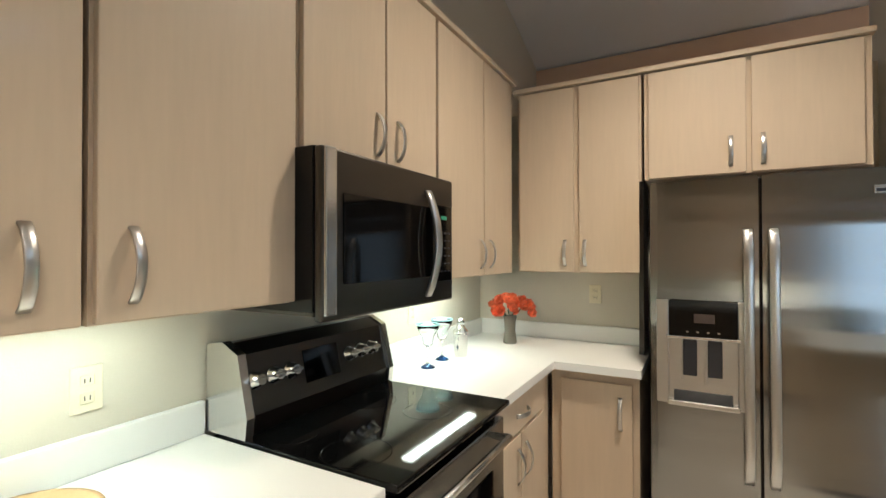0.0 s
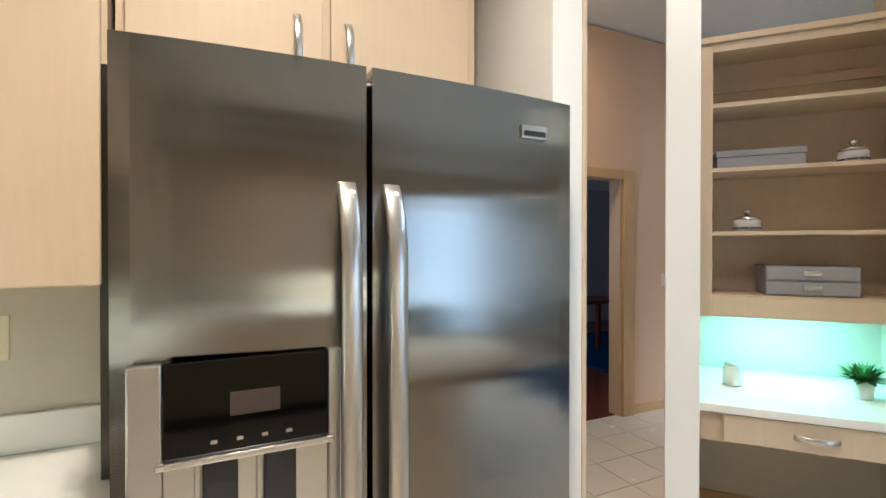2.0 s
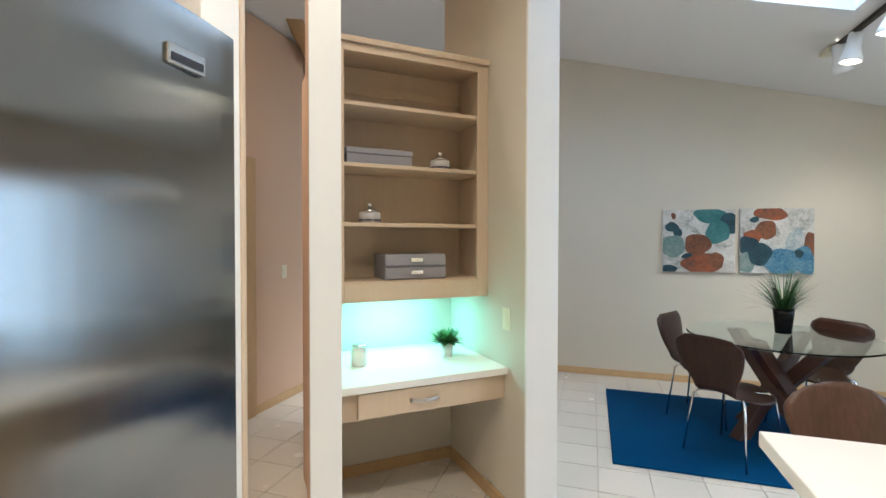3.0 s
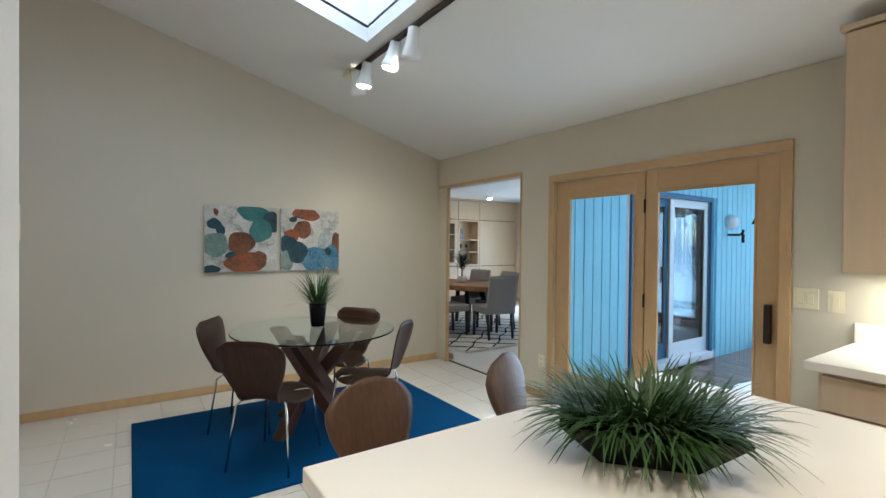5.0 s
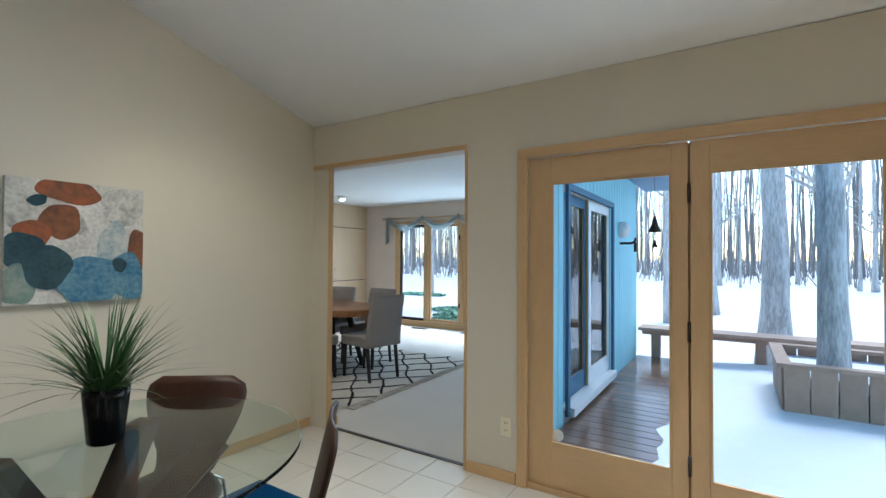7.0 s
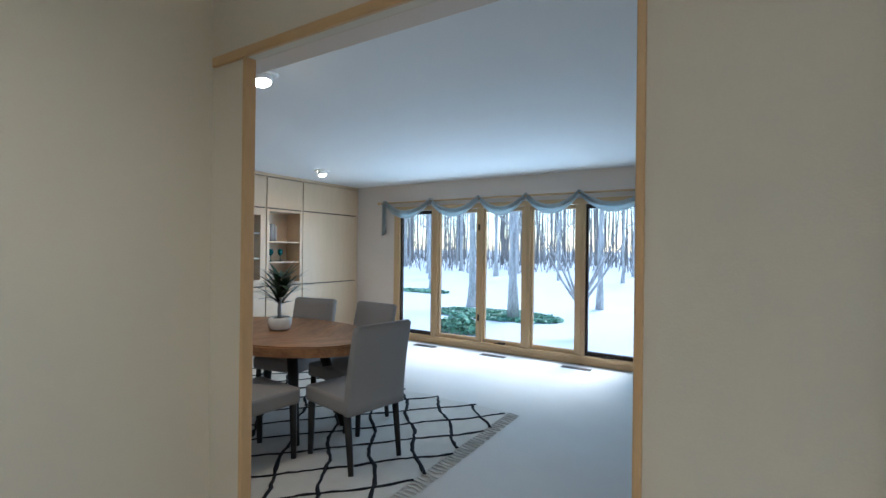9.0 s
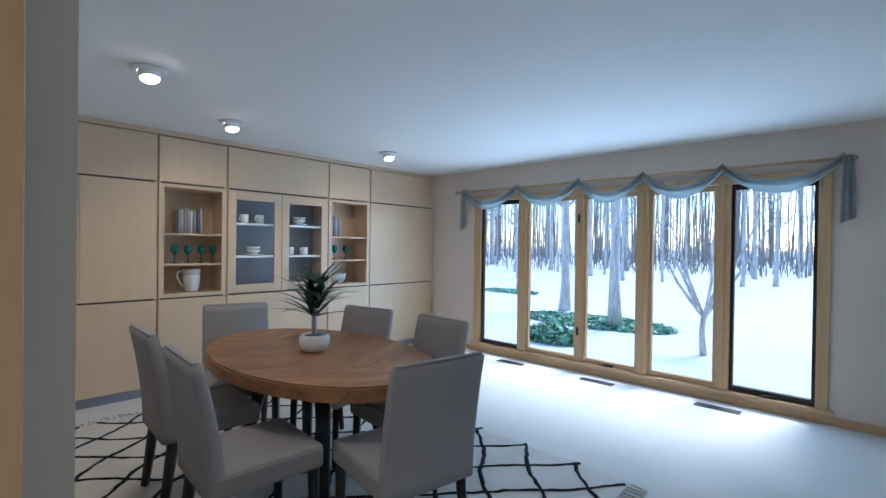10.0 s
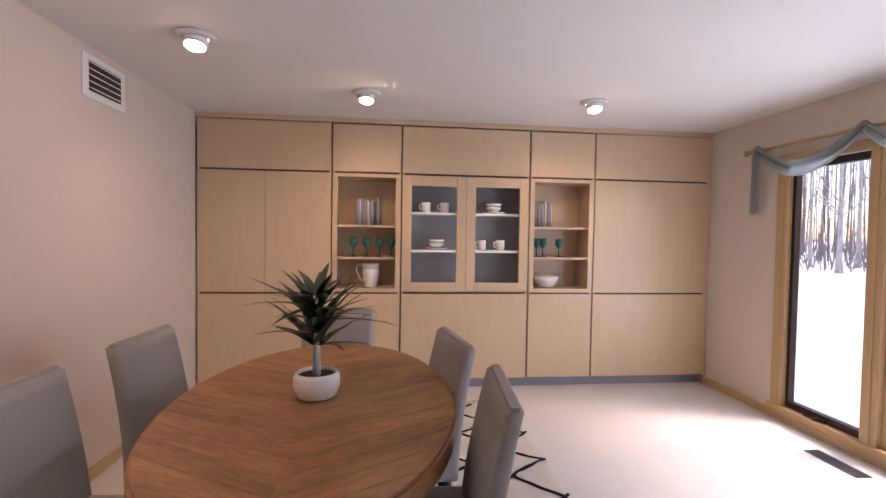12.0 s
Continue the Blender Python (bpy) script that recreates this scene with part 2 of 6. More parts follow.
# ---- building helpers ----
def box(bm, x0, x1, y0, y1, z0, z1, bevel=0.0, m=None):
    x0, x1 = min(x0, x1), max(x0, x1)
    y0, y1 = min(y0, y1), max(y0, y1)
    z0, z1 = min(z0, z1), max(z0, z1)
    r = bmesh.ops.create_cube(bm, size=1)
    vs = r["verts"]
    for v in vs:
        v.co = Vector((x0 + (v.co.x + 0.5) * (x1 - x0), y0 + (v.co.y + 0.5) * (y1 - y0), z0 + (v.co.z + 0.5) * (z1 - z0)))
    if m is not None:
        bmesh.ops.transform(bm, matrix=m, verts=vs)
    if bevel:
        es = list({e for v in vs for e in v.link_edges})
        bmesh.ops.bevel(bm, geom=es, offset=bevel, segments=2, affect="EDGES", profile=0.5)
    return bm


def B(*a, bevel=0.0, m=None):
    return box(bmesh.new(), *a, bevel=bevel, m=m)


def lathe(profile, n=28, bm=None, at=(0, 0, 0), caps=True):
    """A turned shape from (radius, height) pairs."""
    bm = bm or bmesh.new()
    rings = []
    for r, z in profile:
        rings.append([bm.verts.new((at[0] + r * math.cos(2 * math.pi * i / n), at[1] + r * math.sin(2 * math.pi * i / n), at[2] + z)) for i in range(n)])
    for a, b in zip(rings, rings[1:]):
        for i in range(n):
            f = bm.faces.new((a[i], a[(i + 1) % n], b[(i + 1) % n], b[i]))
            f.smooth = True
    if caps:
        bm.faces.new(list(reversed(rings[0])))
        bm.faces.new(rings[-1])
    return bm


def tube(points, radius, n=8, bm=None, flat=1.0):
    """A round or flattened bar along a line of points; radius may be a list."""
    bm = bm or bmesh.new()
    pts = [Vector(p) for p in points]
    rad = radius if isinstance(radius, (list, tuple)) else [radius] * len(pts)
    rings = []
    side = None
    for i, p in enumerate(pts):
        d = (pts[min(i + 1, len(pts) - 1)] - pts[max(i - 1, 0)]).normalized()
        if side is None:
            side = d.cross(Vector((0, 0, 1)) if abs(d.z) < 0.9 else Vector((1, 0, 0))).normalized()
        side = (side - d * side.dot(d)).normalized()
        up = d.cross(side)
        rings.append([bm.verts.new(p + rad[i] * (math.cos(2 * math.pi * k / n) * side + flat * math.sin(2 * math.pi * k / n) * up)) for k in range(n)])
    for a, b in zip(rings, rings[1:]):
        for k in range(n):
            f = bm.faces.new((a[k], a[(k + 1) % n], b[(k + 1) % n], b[k]))
            f.smooth = True
    bm.faces.new(list(reversed(rings[0])))
    bm.faces.new(rings[-1])
    return bm


def prism(poly, axis, a0, a1):
    """A polygon extruded along x (points y,z), y (x,z) or z (x,y)."""
    bm = bmesh.new()

    def at(p, a):
        return {"x": (a, p[0], p[1]), "y": (p[0], a, p[1]), "z": (p[0], p[1], a)}[axis]

    lo = [bm.verts.new(at(p, a0)) for p in poly]
    hi = [bm.verts.new(at(p, a1)) for p in poly]
    k = len(poly)
    bm.faces.new(lo)
    bm.faces.new(list(reversed(hi)))
    for i in range(k):
        bm.faces.new((lo[i], hi[i], hi[(i + 1) % k], lo[(i + 1) % k]))
    bmesh.ops.recalc_face_normals(bm, faces=bm.faces)
    return bm


def mesh_of(name, bm, material):
    bmesh.ops.recalc_face_normals(bm, faces=bm.faces)
    me = bpy.data.meshes.new(name)
    bm.to_mesh(me)
    bm.free()
    me.materials.append(material)
    return me


def part(name, bm, material, parent, label=""):
    ob = new(name, mesh_of(name, bm, material))
    ob.parent = parent
    if label:
        ob["label"] = label
    return ob


def single(name, bm, material, label, category, kind="", group="", m=None):
    ob = new(name, mesh_of(name, bm, material))
    if m is not None:
        ob.matrix_world = m
    return tagged(ob, label, category, group, kind)


def thing(name, label, category, m=None, group="", kind=""):
    ob = new(name)
    ob.empty_display_size = 0.1
    if m is not None:
        ob.matrix_world = m
    return tagged(ob, label, category, group, kind)


def struct(name, bm, material, label, category="wall"):
    return single(name, bm, material, label, category, kind="structure")


# ---- structure: ceiling planes ----
def slope(y):
    return 2.43 + 0.27 * (y + 1.22) if y < 3.4 else 2.43 + 0.27 * 4.62 - 0.33 * (y - 3.4)


def slab(bm, x0, x1, y0, y1):
    vs = [bm.verts.new((x, y, slope(y) + d)) for d in (0, 0.12) for x, y in ((x0, y0), (x1, y0), (x1, y1), (x0, y1))]
    for f in ((0, 1, 2, 3), (7, 6, 5, 4), (0, 4, 5, 1), (1, 5, 6, 2), (2, 6, 7, 3), (3, 7, 4, 0)):
        bm.faces.new([vs[i] for i in f])


SX0, SX1, SY0, SY1 = 2.75, 3.93, 0.47, 2.2
bm = bmesh.new()
for a in ((-1.2, SX0, -1.33, 3.4), (SX1, 5.62, -1.33, 3.4), (SX0, SX1, -1.33, SY0), (SX0, SX1, SY1, 3.4), (-1.2, 5.62, 3.4, 4.77)):
    slab(bm, *a)
struct("ceiling", bm, CEIL, "white sloped ceiling with a skylight opening", "ceiling")
sky = thing("skylight", "white-framed skylight in the sloped ceiling", "skylight", kind="structure")
for nm, a in (("shaft_side", (SX0 - 0.02, SX0, SY0, SY1)), ("shaft_side", (SX1, SX1 + 0.02, SY0, SY1)), ("shaft_end", (SX0, SX1, SY0 - 0.02, SY0)), ("shaft_end", (SX0, SX1, SY1, SY1 + 0.02))):
    x0, x1, y0, y1 = a
    bm = bmesh.new()
    vs = [bm.verts.new((x, y, slope(y) + d)) for d in (0.10, 0.42) for x, y in ((x0, y0), (x1, y0), (x1, y1), (x0, y1))]
    for f in ((0, 1, 2, 3), (7, 6, 5, 4), (0, 4, 5, 1), (1, 5, 6, 2), (2, 6, 7, 3), (3, 7, 4, 0)):
        bm.faces.new([vs[i] for i in f])
    part(nm, bm, WHITE, sky)
struct("ceiling_dining", B(3.88, 9.85, -6.25, -1.253, 2.445, 2.55), CEIL, "flat white textured dining room ceiling", "ceiling")

# ---- structure: floors ----
struct("floor", B(-1.2, 5.62, -1.33, 4.77, -0.12, -0.006), GROUT, "cream square ceramic tile floor with grey grout", "floor")
struct("floor_dining", B(3.88, 9.85, -6.2, -1.27, -0.12, 0.0), CARPET, "cream wall-to-wall carpet", "floor")
floor_room = struct("floor_bedroom", B(0.5, 7.6, 4.71, 9.0, -0.12, 0.002), REDWOOD, "dark red glossy wooden floor", "floor")

# ---- structure: walls ----
YP0, YP1 = -1.33, -1.22


def wall_with_holes(name, axis, c0, c1, a0, a1, z1, holes, material, label, z0=0.0):
    """A wall along x (axis 'x', thickness c0..c1 in y) or along y; holes as (start, end, bottom, top)."""
    bm = bmesh.new()

    def add(s, e, lo, hi):
        if e - s > 1e-4 and hi - lo > 1e-4:
            box(bm, *((s, e, c0, c1) if axis == "x" else (c0, c1, s, e)), lo, hi)

    at = a0
    for s, e, lo, hi in sorted(holes):
        add(at, s, z0, z1)
        add(s, e, z0, lo)
        add(s, e, hi, z1)
        at = e
    add(at, a1, z0, z1)
    return struct(name, bm, material, label)


wall_with_holes("wall_south", "x", -1.25, YP1, -1.2, 5.5, 2.425, [(4.06, 5.295, 0, 2.07), (1.90, 3.635, 0, 1.965)], WALL, "beige painted wall with a doorway and a patio door")
wall_with_holes("wall_dining_north", "x", YP0, -1.252, 4.0, 9.85, 2.48, [(4.06, 5.47, 0, 2.07)], WALL_D, "warm beige painted dining room wall")
for nm, x0, x1, w in (("wall_east", 5.5, 5.62, WALL), ("wall_west", -1.2, -1.08, WALL)):
    struct(nm, prism([(-1.22, 0), (4.77, 0), (4.77, slope(4.77)), (3.4, slope(3.4)), (-1.22, slope(-1.22))], "x", x0, x1), w, "tall beige painted wall under the sloped ceiling")
wall_with_holes("wall_hall", "x", 4.65, 4.77, -1.08, 5.5, slope(4.72), [(2.69, 3.29, 0, 2.01)], HALL, "tall peach painted hall wall with a doorway")
struct("wall_kitchen_north", B(-1.08, 1.064, 3.325, 3.445, 0, 2.42), WALL, "beige half wall behind the kitchen cabinets")
struct("wall_fridge_end", prism([(2.775, 0), (3.445, 0), (3.445, slope(3.445)), (3.4, slope(3.4)), (2.775, slope(2.775))], "x", 1.064, 1.167), WHITE, "white painted wall end beside the refrigerator")
struct("trim_fridge_end", B(1.1675, 1.185, 2.772, 2.80, 0, 3.2, bevel=0.004), MAPLE, "slim light wooden corner trim", "trim")
wall_with_holes("wall_dining_south", "x", -6.2, -6.09, 3.9, 9.85, 2.48, [(4.80, 8.44, 0.10, 2.03)], WALL_D, "beige wall with a wide row of windows")
struct("wall_dining_east", B(9.73, 9.85, -6.09, -1.33, 0, 2.48), WALL_D, "beige wall behind the built-in cabinets")
wall_with_holes("wall_dining_west", "y", 3.94, 4.0, -6.09, -1.33, 2.48, [(-4.50, -2.80, 0.0, 2.0)], WALL_D, "beige wall with a sliding glass door")
for nm, a in (("wall_bedroom_back", (0.5, 7.6, 8.5, 8.6)), ("wall_bedroom_east", (7.5, 7.6, 4.77, 8.5)), ("wall_bedroom_west", (0.5, 0.6, 4.77, 8.5))):
    struct(nm, B(*a, 0, 2.5), LILAC, "lilac grey painted bedroom wall")
struct("ceiling_bedroom", B(0.5, 7.6, 4.77, 8.6, 2.5, 2.6), CEIL, "white bedroom ceiling", "ceiling")

# diagonal desk nook
NOOK = Matrix(((0.670, 0.742, 0, 0.367), (-0.742, 0.670, 0, 1.969), (0, 0, 1, 0), (0, 0, 0, 1)))
for nm, a, top, w in (("wall_nook_left", (0.197, 0.314, 1.91, 2.03), 3.35, HALL), ("wall_nook_side", (0.29, 0.314, 2.03, 2.88), 2.36, HALL), ("wall_nook_right", (1.22, 1.40, 1.91, 2.88), 3.22, WALL), ("wall_nook_back", (0.314, 1.22, 2.77, 2.88), 2.30, WALL)):
    ob = struct(nm, B(*a, 0, top), w, "painted wall of the diagonal desk nook")
    ob.matrix_world = NOOK
for nm, a in (("trim_nook_left", (0.192, 0.319, 1.895, 1.91)), ("trim_nook_right", (1.215, 1.405, 1.895, 1.91))):
    ob = struct(nm, B(*a, 0, 3.2, bevel=0.003), WHITE, "white painted wall end cap", "trim")
    ob.matrix_world = NOOK

struct("wall_bedroom_south", B(5.5, 7.6, 4.65, 4.77, 0, 2.5), LILAC, "lilac grey painted bedroom wall")

# ---- lamps of the place, and added fill and daylight lamps ----
WARM = (1.0, 0.80, 0.58)
for x, y, w in ((0.35, 2.0, 100), (0.35, 0.0, 40), (1.6, 2.6, 36)):
    spot("recessed_lamp", (x, y, slope(y) - 0.02), (x, y, 0), w * 3, WARM, 130, 1.0, 0.09)
# Unseen warm spot added to light the hall wall, without a fixture.
spot("hall_fill", (2.0, 4.1, slope(4.1) - 0.05), (2.4, 4.5, 0), 90, WARM, 150, 1.0, 0.09)
# Unseen cool area lamp added to brighten the bedroom; its walls have no opening.
area("bedroom_fill", 1.0, 6.6, 1.5, 1.2, 1.4, 22, (0.75, 0.85, 1.0), rot=look((0.7, 7.2, 1.5), (5, 7, 1)))
for y0, y1 in ((0.2, 1.0), (2.1, 2.8)):
    area("under_cabinet_tube", -0.90, (y0 + y1) / 2, 1.325, 0.06, y1 - y0, 5.5, (0.93, 1.0, 0.80))
area("under_cabinet_tube", 1.0, -1.02, 1.27, 0.9, 0.06, 10, (1.0, 0.93, 0.75))
NOOKLAMP = area("nook_tube", 0, 0, 0, 0.5, 0.05, 5.5, (0.36, 1.0, 0.88), rot=NOOK @ pose(0.77, 2.55, 1.115))
area("skylight_daylight", (SX0 + SX1) / 2, (SY0 + SY1) / 2, 3.45, 1.1, 1.6, 24, (0.82, 0.92, 1.0))
area("patio_daylight", 0, 0, 0, 1.5, 1.5, 17, (0.72, 0.87, 1.0), rot=look((2.77, -1.195, 1.1), (2.77, 2, 0.9)))
area("window_daylight", 0, 0, 0, 3.4, 1.8, 62, (0.55, 0.80, 1.0), rot=look((6.6, -6.03, 1.1), (6.6, 0, 1.0)))


# ---- hardware ----
def strap(points, across, width, thick, bm=None):
    """A flat bar with eased edges along a line; across gives the direction of its width."""
    bm = bm or bmesh.new()
    pts = [Vector(p) for p in points]
    across = Vector(across).normalized()
    rings = []
    for i, p in enumerate(pts):
        d = (pts[min(i + 1, len(pts) - 1)] - pts[max(i - 1, 0)]).normalized()
        up = d.cross(across).normalized()
        sec = ((-0.5, -0.3), (-0.4, -0.5), (0.4, -0.5), (0.5, -0.3), (0.5, 0.3), (0.4, 0.5), (-0.4, 0.5), (-0.5, 0.3))
        rings.append([bm.verts.new(p + across * a * width + up * b * thick) for a, b in sec])
    for a, b in zip(rings, rings[1:]):
        for k in range(8):
            f = bm.faces.new((a[k], a[(k + 1) % 8], b[(k + 1) % 8], b[k]))
            f.smooth = True
    bm.faces.new(list(reversed(rings[0])))
    bm.faces.new(rings[-1])
    return bm


def pull(parent, p0, p1, out, width=0.020, rise=0.032):
    """An arched flat metal strap pull between two points."""
    p0, p1, out = Vector(p0), Vector(p1), Vector(out)
    pts = []
    for i in range(15):
        u = i / 14
        pts.append(p0.lerp(p1, u) + out * (rise * math.sin(math.pi * u) ** 0.7 + 0.002))
    return part("handle", strap(pts, out.cross(p1 - p0), width, 0.006), SATIN, parent, "arched satin metal handle")


def upper_cabinet(name, face, fixed, a0, a1, z0, z1, back, doors, wood=MAPLE, pulls=(), label="pale pickled maple wall cabinet with slab doors", lowpull=True):
    """face 'x': doors in the plane x=fixed, widths along y; face 'y': doors in the plane y=fixed."""
    t = thing(name, label, "cabinet")
    s = 1 if fixed > back else -1

    def bx(a, b, f0, f1, lo, hi, bev=0.0):
        return B(f0, f1, a, b, lo, hi, bevel=bev) if face == "x" else B(a, b, f0, f1, lo, hi, bevel=bev)

    part("body", bx(a0, a1, back, fixed - s * 0.022, z0, z1), wood, t)
    for k, (d0, d1) in enumerate(doors):
        d = part("door", bx(d0 + 0.006, d1 - 0.006, fixed - s * 0.020, fixed, z0 + 0.004, z1 - 0.008, 0.003), wood, t)
        if k < len(pulls) and pulls[k] is not None:
            a = pulls[k]
            zz = (z0 + 0.04, z0 + 0.19) if lowpull else (z1 - 0.21, z1 - 0.06)
            if face == "x":
                pull(d, (fixed, a, zz[0]), (fixed, a, zz[1]), (s, 0, 0))
            else:
                pull(d, (a, fixed, zz[0]), (a, fixed, zz[1]), (0, s, 0))
    return t


XF = -0.70
upper_cabinet("wall_cabinet", "x", XF, -0.28, 0.735, 1.335, 2.50, -1.08, [(-0.28, 0.225), (0.225, 0.735)], pulls=(0.13, 0.645))
upper_cabinet("wall_cabinet", "x", XF, 0.747, 1.245, 1.335, 2.50, -1.08, [(0.747, 1.245)], pulls=(0.815,))
upper_cabinet("wall_cabinet", "x", XF, 1.262, 2.035, 1.775, 2.50, -1.08, [(1.262, 1.668), (1.668, 2.035)], pulls=(1.615, 1.74))
upper_cabinet("wall_cabinet", "x", XF, 2.045, 3.01, 1.355, 2.50, -1.08, [(2.045, 2.54), (2.54, 2.945)], pulls=(2.49, 2.61))
upper_cabinet("wall_cabinet", "y", 3.03, -0.695, 0.015, 1.36, 2.455, 3.32, [(-0.685, -0.345), (-0.325, 0.01)], pulls=(-0.40, -0.285))
upper_cabinet("fridge_cabinet", "y", 3.03, 0.03, 0.975, 1.87, 2.455, 3.32, [(0.045, 0.503), (0.513, 0.95)], pulls=(0.43, 0.565))
struct("trim_cabinet_top", B(-0.72, 0.985, 3.02, 3.32, 2.458, 2.485, bevel=0.003), MAPLE, "light wooden cap along the cabinet tops", "trim")
struct("trim_cabinet_cap", B(-1.08, -0.69, -0.28, 3.015, 2.503, 2.53, bevel=0.003), MAPLE, "light wooden cap along the cabinet tops", "trim")
struct("fridge_panel", B(0.0, 0.024, 3.04, 3.32, 0.92, 1.865), DARKSTEEL, "dark gap filler beside the refrigerator", "trim")

# ---- base cabinets and worktops ----
b1 = thing("base_cabinet", "pale maple base cabinet with a drawer and two doors", "cabinet")
part("body", B(-1.08, -0.42, 1.94, 2.73, 0.10, 0.872), MAPLE, b1)
part("toe_kick", B(-1.08, -0.48, 1.94, 2.73, 0, 0.098), BLACKWOOD, b1)
dr = part("drawer", B(-0.42, -0.40, 1.95, 2.60, 0.70, 0.85, bevel=0.003), MAPLE, b1)
pull(dr, (-0.40, 2.19, 0.775), (-0.40, 2.33, 0.775), (1, 0, 0))
for d0, d1, p in ((1.95, 2.255, 2.21), (2.265, 2.60, 2.31)):
    d = part("door", B(-0.42, -0.40, d0, d1, 0.12, 0.685, bevel=0.003), MAPLE, b1)
    pull(d, (-0.40, p, 0.48), (-0.40, p, 0.63), (1, 0, 0))
b2 = thing("corner_base_cabinet", "pale maple base cabinet with one slab door", "cabinet")
part("body", B(-0.40, 0.03, 2.745, 3.32, 0.10, 0.872), MAPLE, b2)
part("toe_kick", B(-0.40, 0.03, 2.80, 3.32, 0, 0.098), BLACKWOOD, b2)
d = part("door", B(-0.348, 0.0, 2.722, 2.743, 0.13, 0.825, bevel=0.003), MAPLE, b2)
pull(d, (-0.055, 2.722, 0.60), (-0.055, 2.722, 0.76), (0, -1, 0))
b3 = thing("base_cabinet", "pale maple base cabinet under the worktop", "cabinet")
part("body", B(-1.08, -0.42, -0.28, 1.10, 0.10, 0.872), MAPLE, b3)
for d0, d1 in ((-0.27, 0.18), (0.19, 0.64), (0.65, 1.09)):
    part("door", B(-0.42, -0.40, d0, d1, 0.12, 0.85, bevel=0.003), MAPLE, b3)
tc = thing("countertop", "white laminate worktop with an upstand", "countertop")
part("top", prism([(-1.078, 1.958), (-0.37, 1.958), (-0.37, 2.675), (0.045, 2.675), (0.045, 3.323), (-1.078, 3.323)], "z", 0.875, 0.915), LAMINATE, tc)
part("upstand", B(-1.078, -1.056, 1.958, 3.30, 0.9155, 1.017, bevel=0.003), LAMINATE, tc)
part("upstand", B(-1.078, 0.02, 3.302, 3.324, 0.9155, 1.017, bevel=0.003), LAMINATE, tc)
tl = thing("countertop", "white laminate worktop with an upstand beside the range", "countertop")
part("top", B(-1.078, -0.37, -0.28, 1.21, 0.875, 0.915, bevel=0.004), LAMINATE, tl)
part("upstand", B(-1.078, -1.056, -0.28, 1.21, 0.9155, 1.017, bevel=0.003), LAMINATE, tl)
bowl = lathe([(0.10, 0.0), (0.145, 0.012), (0.15, 0.02), (0.14, 0.02), (0.10, 0.008)], 32)
single("wooden_tray", bowl, OAK, "round light wooden tray on the white worktop", "tray", m=pose(-0.90, 0.70, 0.917))

# ---- range ----
rg = thing("range", "stainless and black electric range with a glass cooktop", "stove")
RY0, RY1 = 1.215, 1.955
part("body", B(-1.06, -0.40, RY0, RY1, 0.02, 0.90, bevel=0.004), BLACK, rg)
part("cooktop", B(-1.0, -0.34, RY0, RY1, 0.902, 0.922, bevel=0.005), BLACKG, rg, "black glass cooktop")
dr = part("oven_door", B(-0.398, -0.36, RY0 + 0.01, RY1 - 0.01, 0.20, 0.86, bevel=0.006), STEEL, rg)
part("window", B(-0.361, -0.356, RY0 + 0.12, RY1 - 0.12, 0.35, 0.70), BLACKG, dr)
part("handle", tube([(-0.36, RY0 + 0.06, 0.80), (-0.315, RY0 + 0.07, 0.81), (-0.31, (RY0 + RY1) / 2, 0.815), (-0.315, RY1 - 0.07, 0.81), (-0.36, RY1 - 0.06, 0.80)], 0.013), CHROME, dr)
part("drawer", B(-0.398, -0.362, RY0 + 0.01, RY1 - 0.01, 0.04, 0.19, bevel=0.006), STEEL, rg)
bg = part("back_guard", prism([(-1.06, 0.9225), (-0.90, 0.9225), (-0.885, 0.985), (-0.925, 1.165), (-0.985, 1.195), (-1.06, 1.185)], "y", RY0 + 0.03, RY1 - 0.03), DARKSTEEL, rg, "dark stainless control panel")
for y in (RY0, RY1 - 0.028):
    part("side_cap", prism([(-1.06, 0.923), (-0.88, 0.923), (-0.872, 0.985), (-0.915, 1.17), (-0.985, 1.203), (-1.06, 1.192)], "y", y, y + 0.028), CHROME, rg, "pale metal end cap")
TILTK = Matrix.Rotation(radians(-77.5), 4, "Y")
for y in (1.27, 1.34, 1.41, 1.70, 1.77, 1.835):
    kn = lathe([(0.029, 0.0), (0.029, 0.006), (0.022, 0.008), (0.020, 0.030), (0.016, 0.034)], 20)
    box(kn, -0.006, 0.006, -0.021, 0.021, 0.028, 0.040, bevel=0.002)
    bmesh.ops.transform(kn, matrix=Matrix.Translation((-0.905, y, 1.085)) @ Matrix.Rotation(radians(77.5), 4, "Y"), verts=kn.verts)
    part("knob", kn, CHROME, bg, "ridged metal knob")
disp = B(-0.105, 0.075, 1.47, 1.64, 0.0, 0.003)
bmesh.ops.transform(disp, matrix=Matrix.Translation((-0.902, 0, 1.075)) @ Matrix.Rotation(radians(77.5), 4, "Y") @ Matrix.Scale(0.62, 4, (1, 0, 0)), verts=disp.verts)
part("display", disp, BLACKG, bg, "black glass display")
for cx, cy, r in ((-0.55, 1.32, 0.10), (-0.55, 1.70, 0.085), (-0.80, 1.32, 0.075), (-0.80, 1.70, 0.10)):
    ring = lathe([(r, 0.9222), (r, 0.9226), (r - 0.003, 0.9226), (r - 0.003, 0.9222)], 36, at=(cx, cy, 0), caps=False)
    part("burner_ring", ring, BLACK, rg)

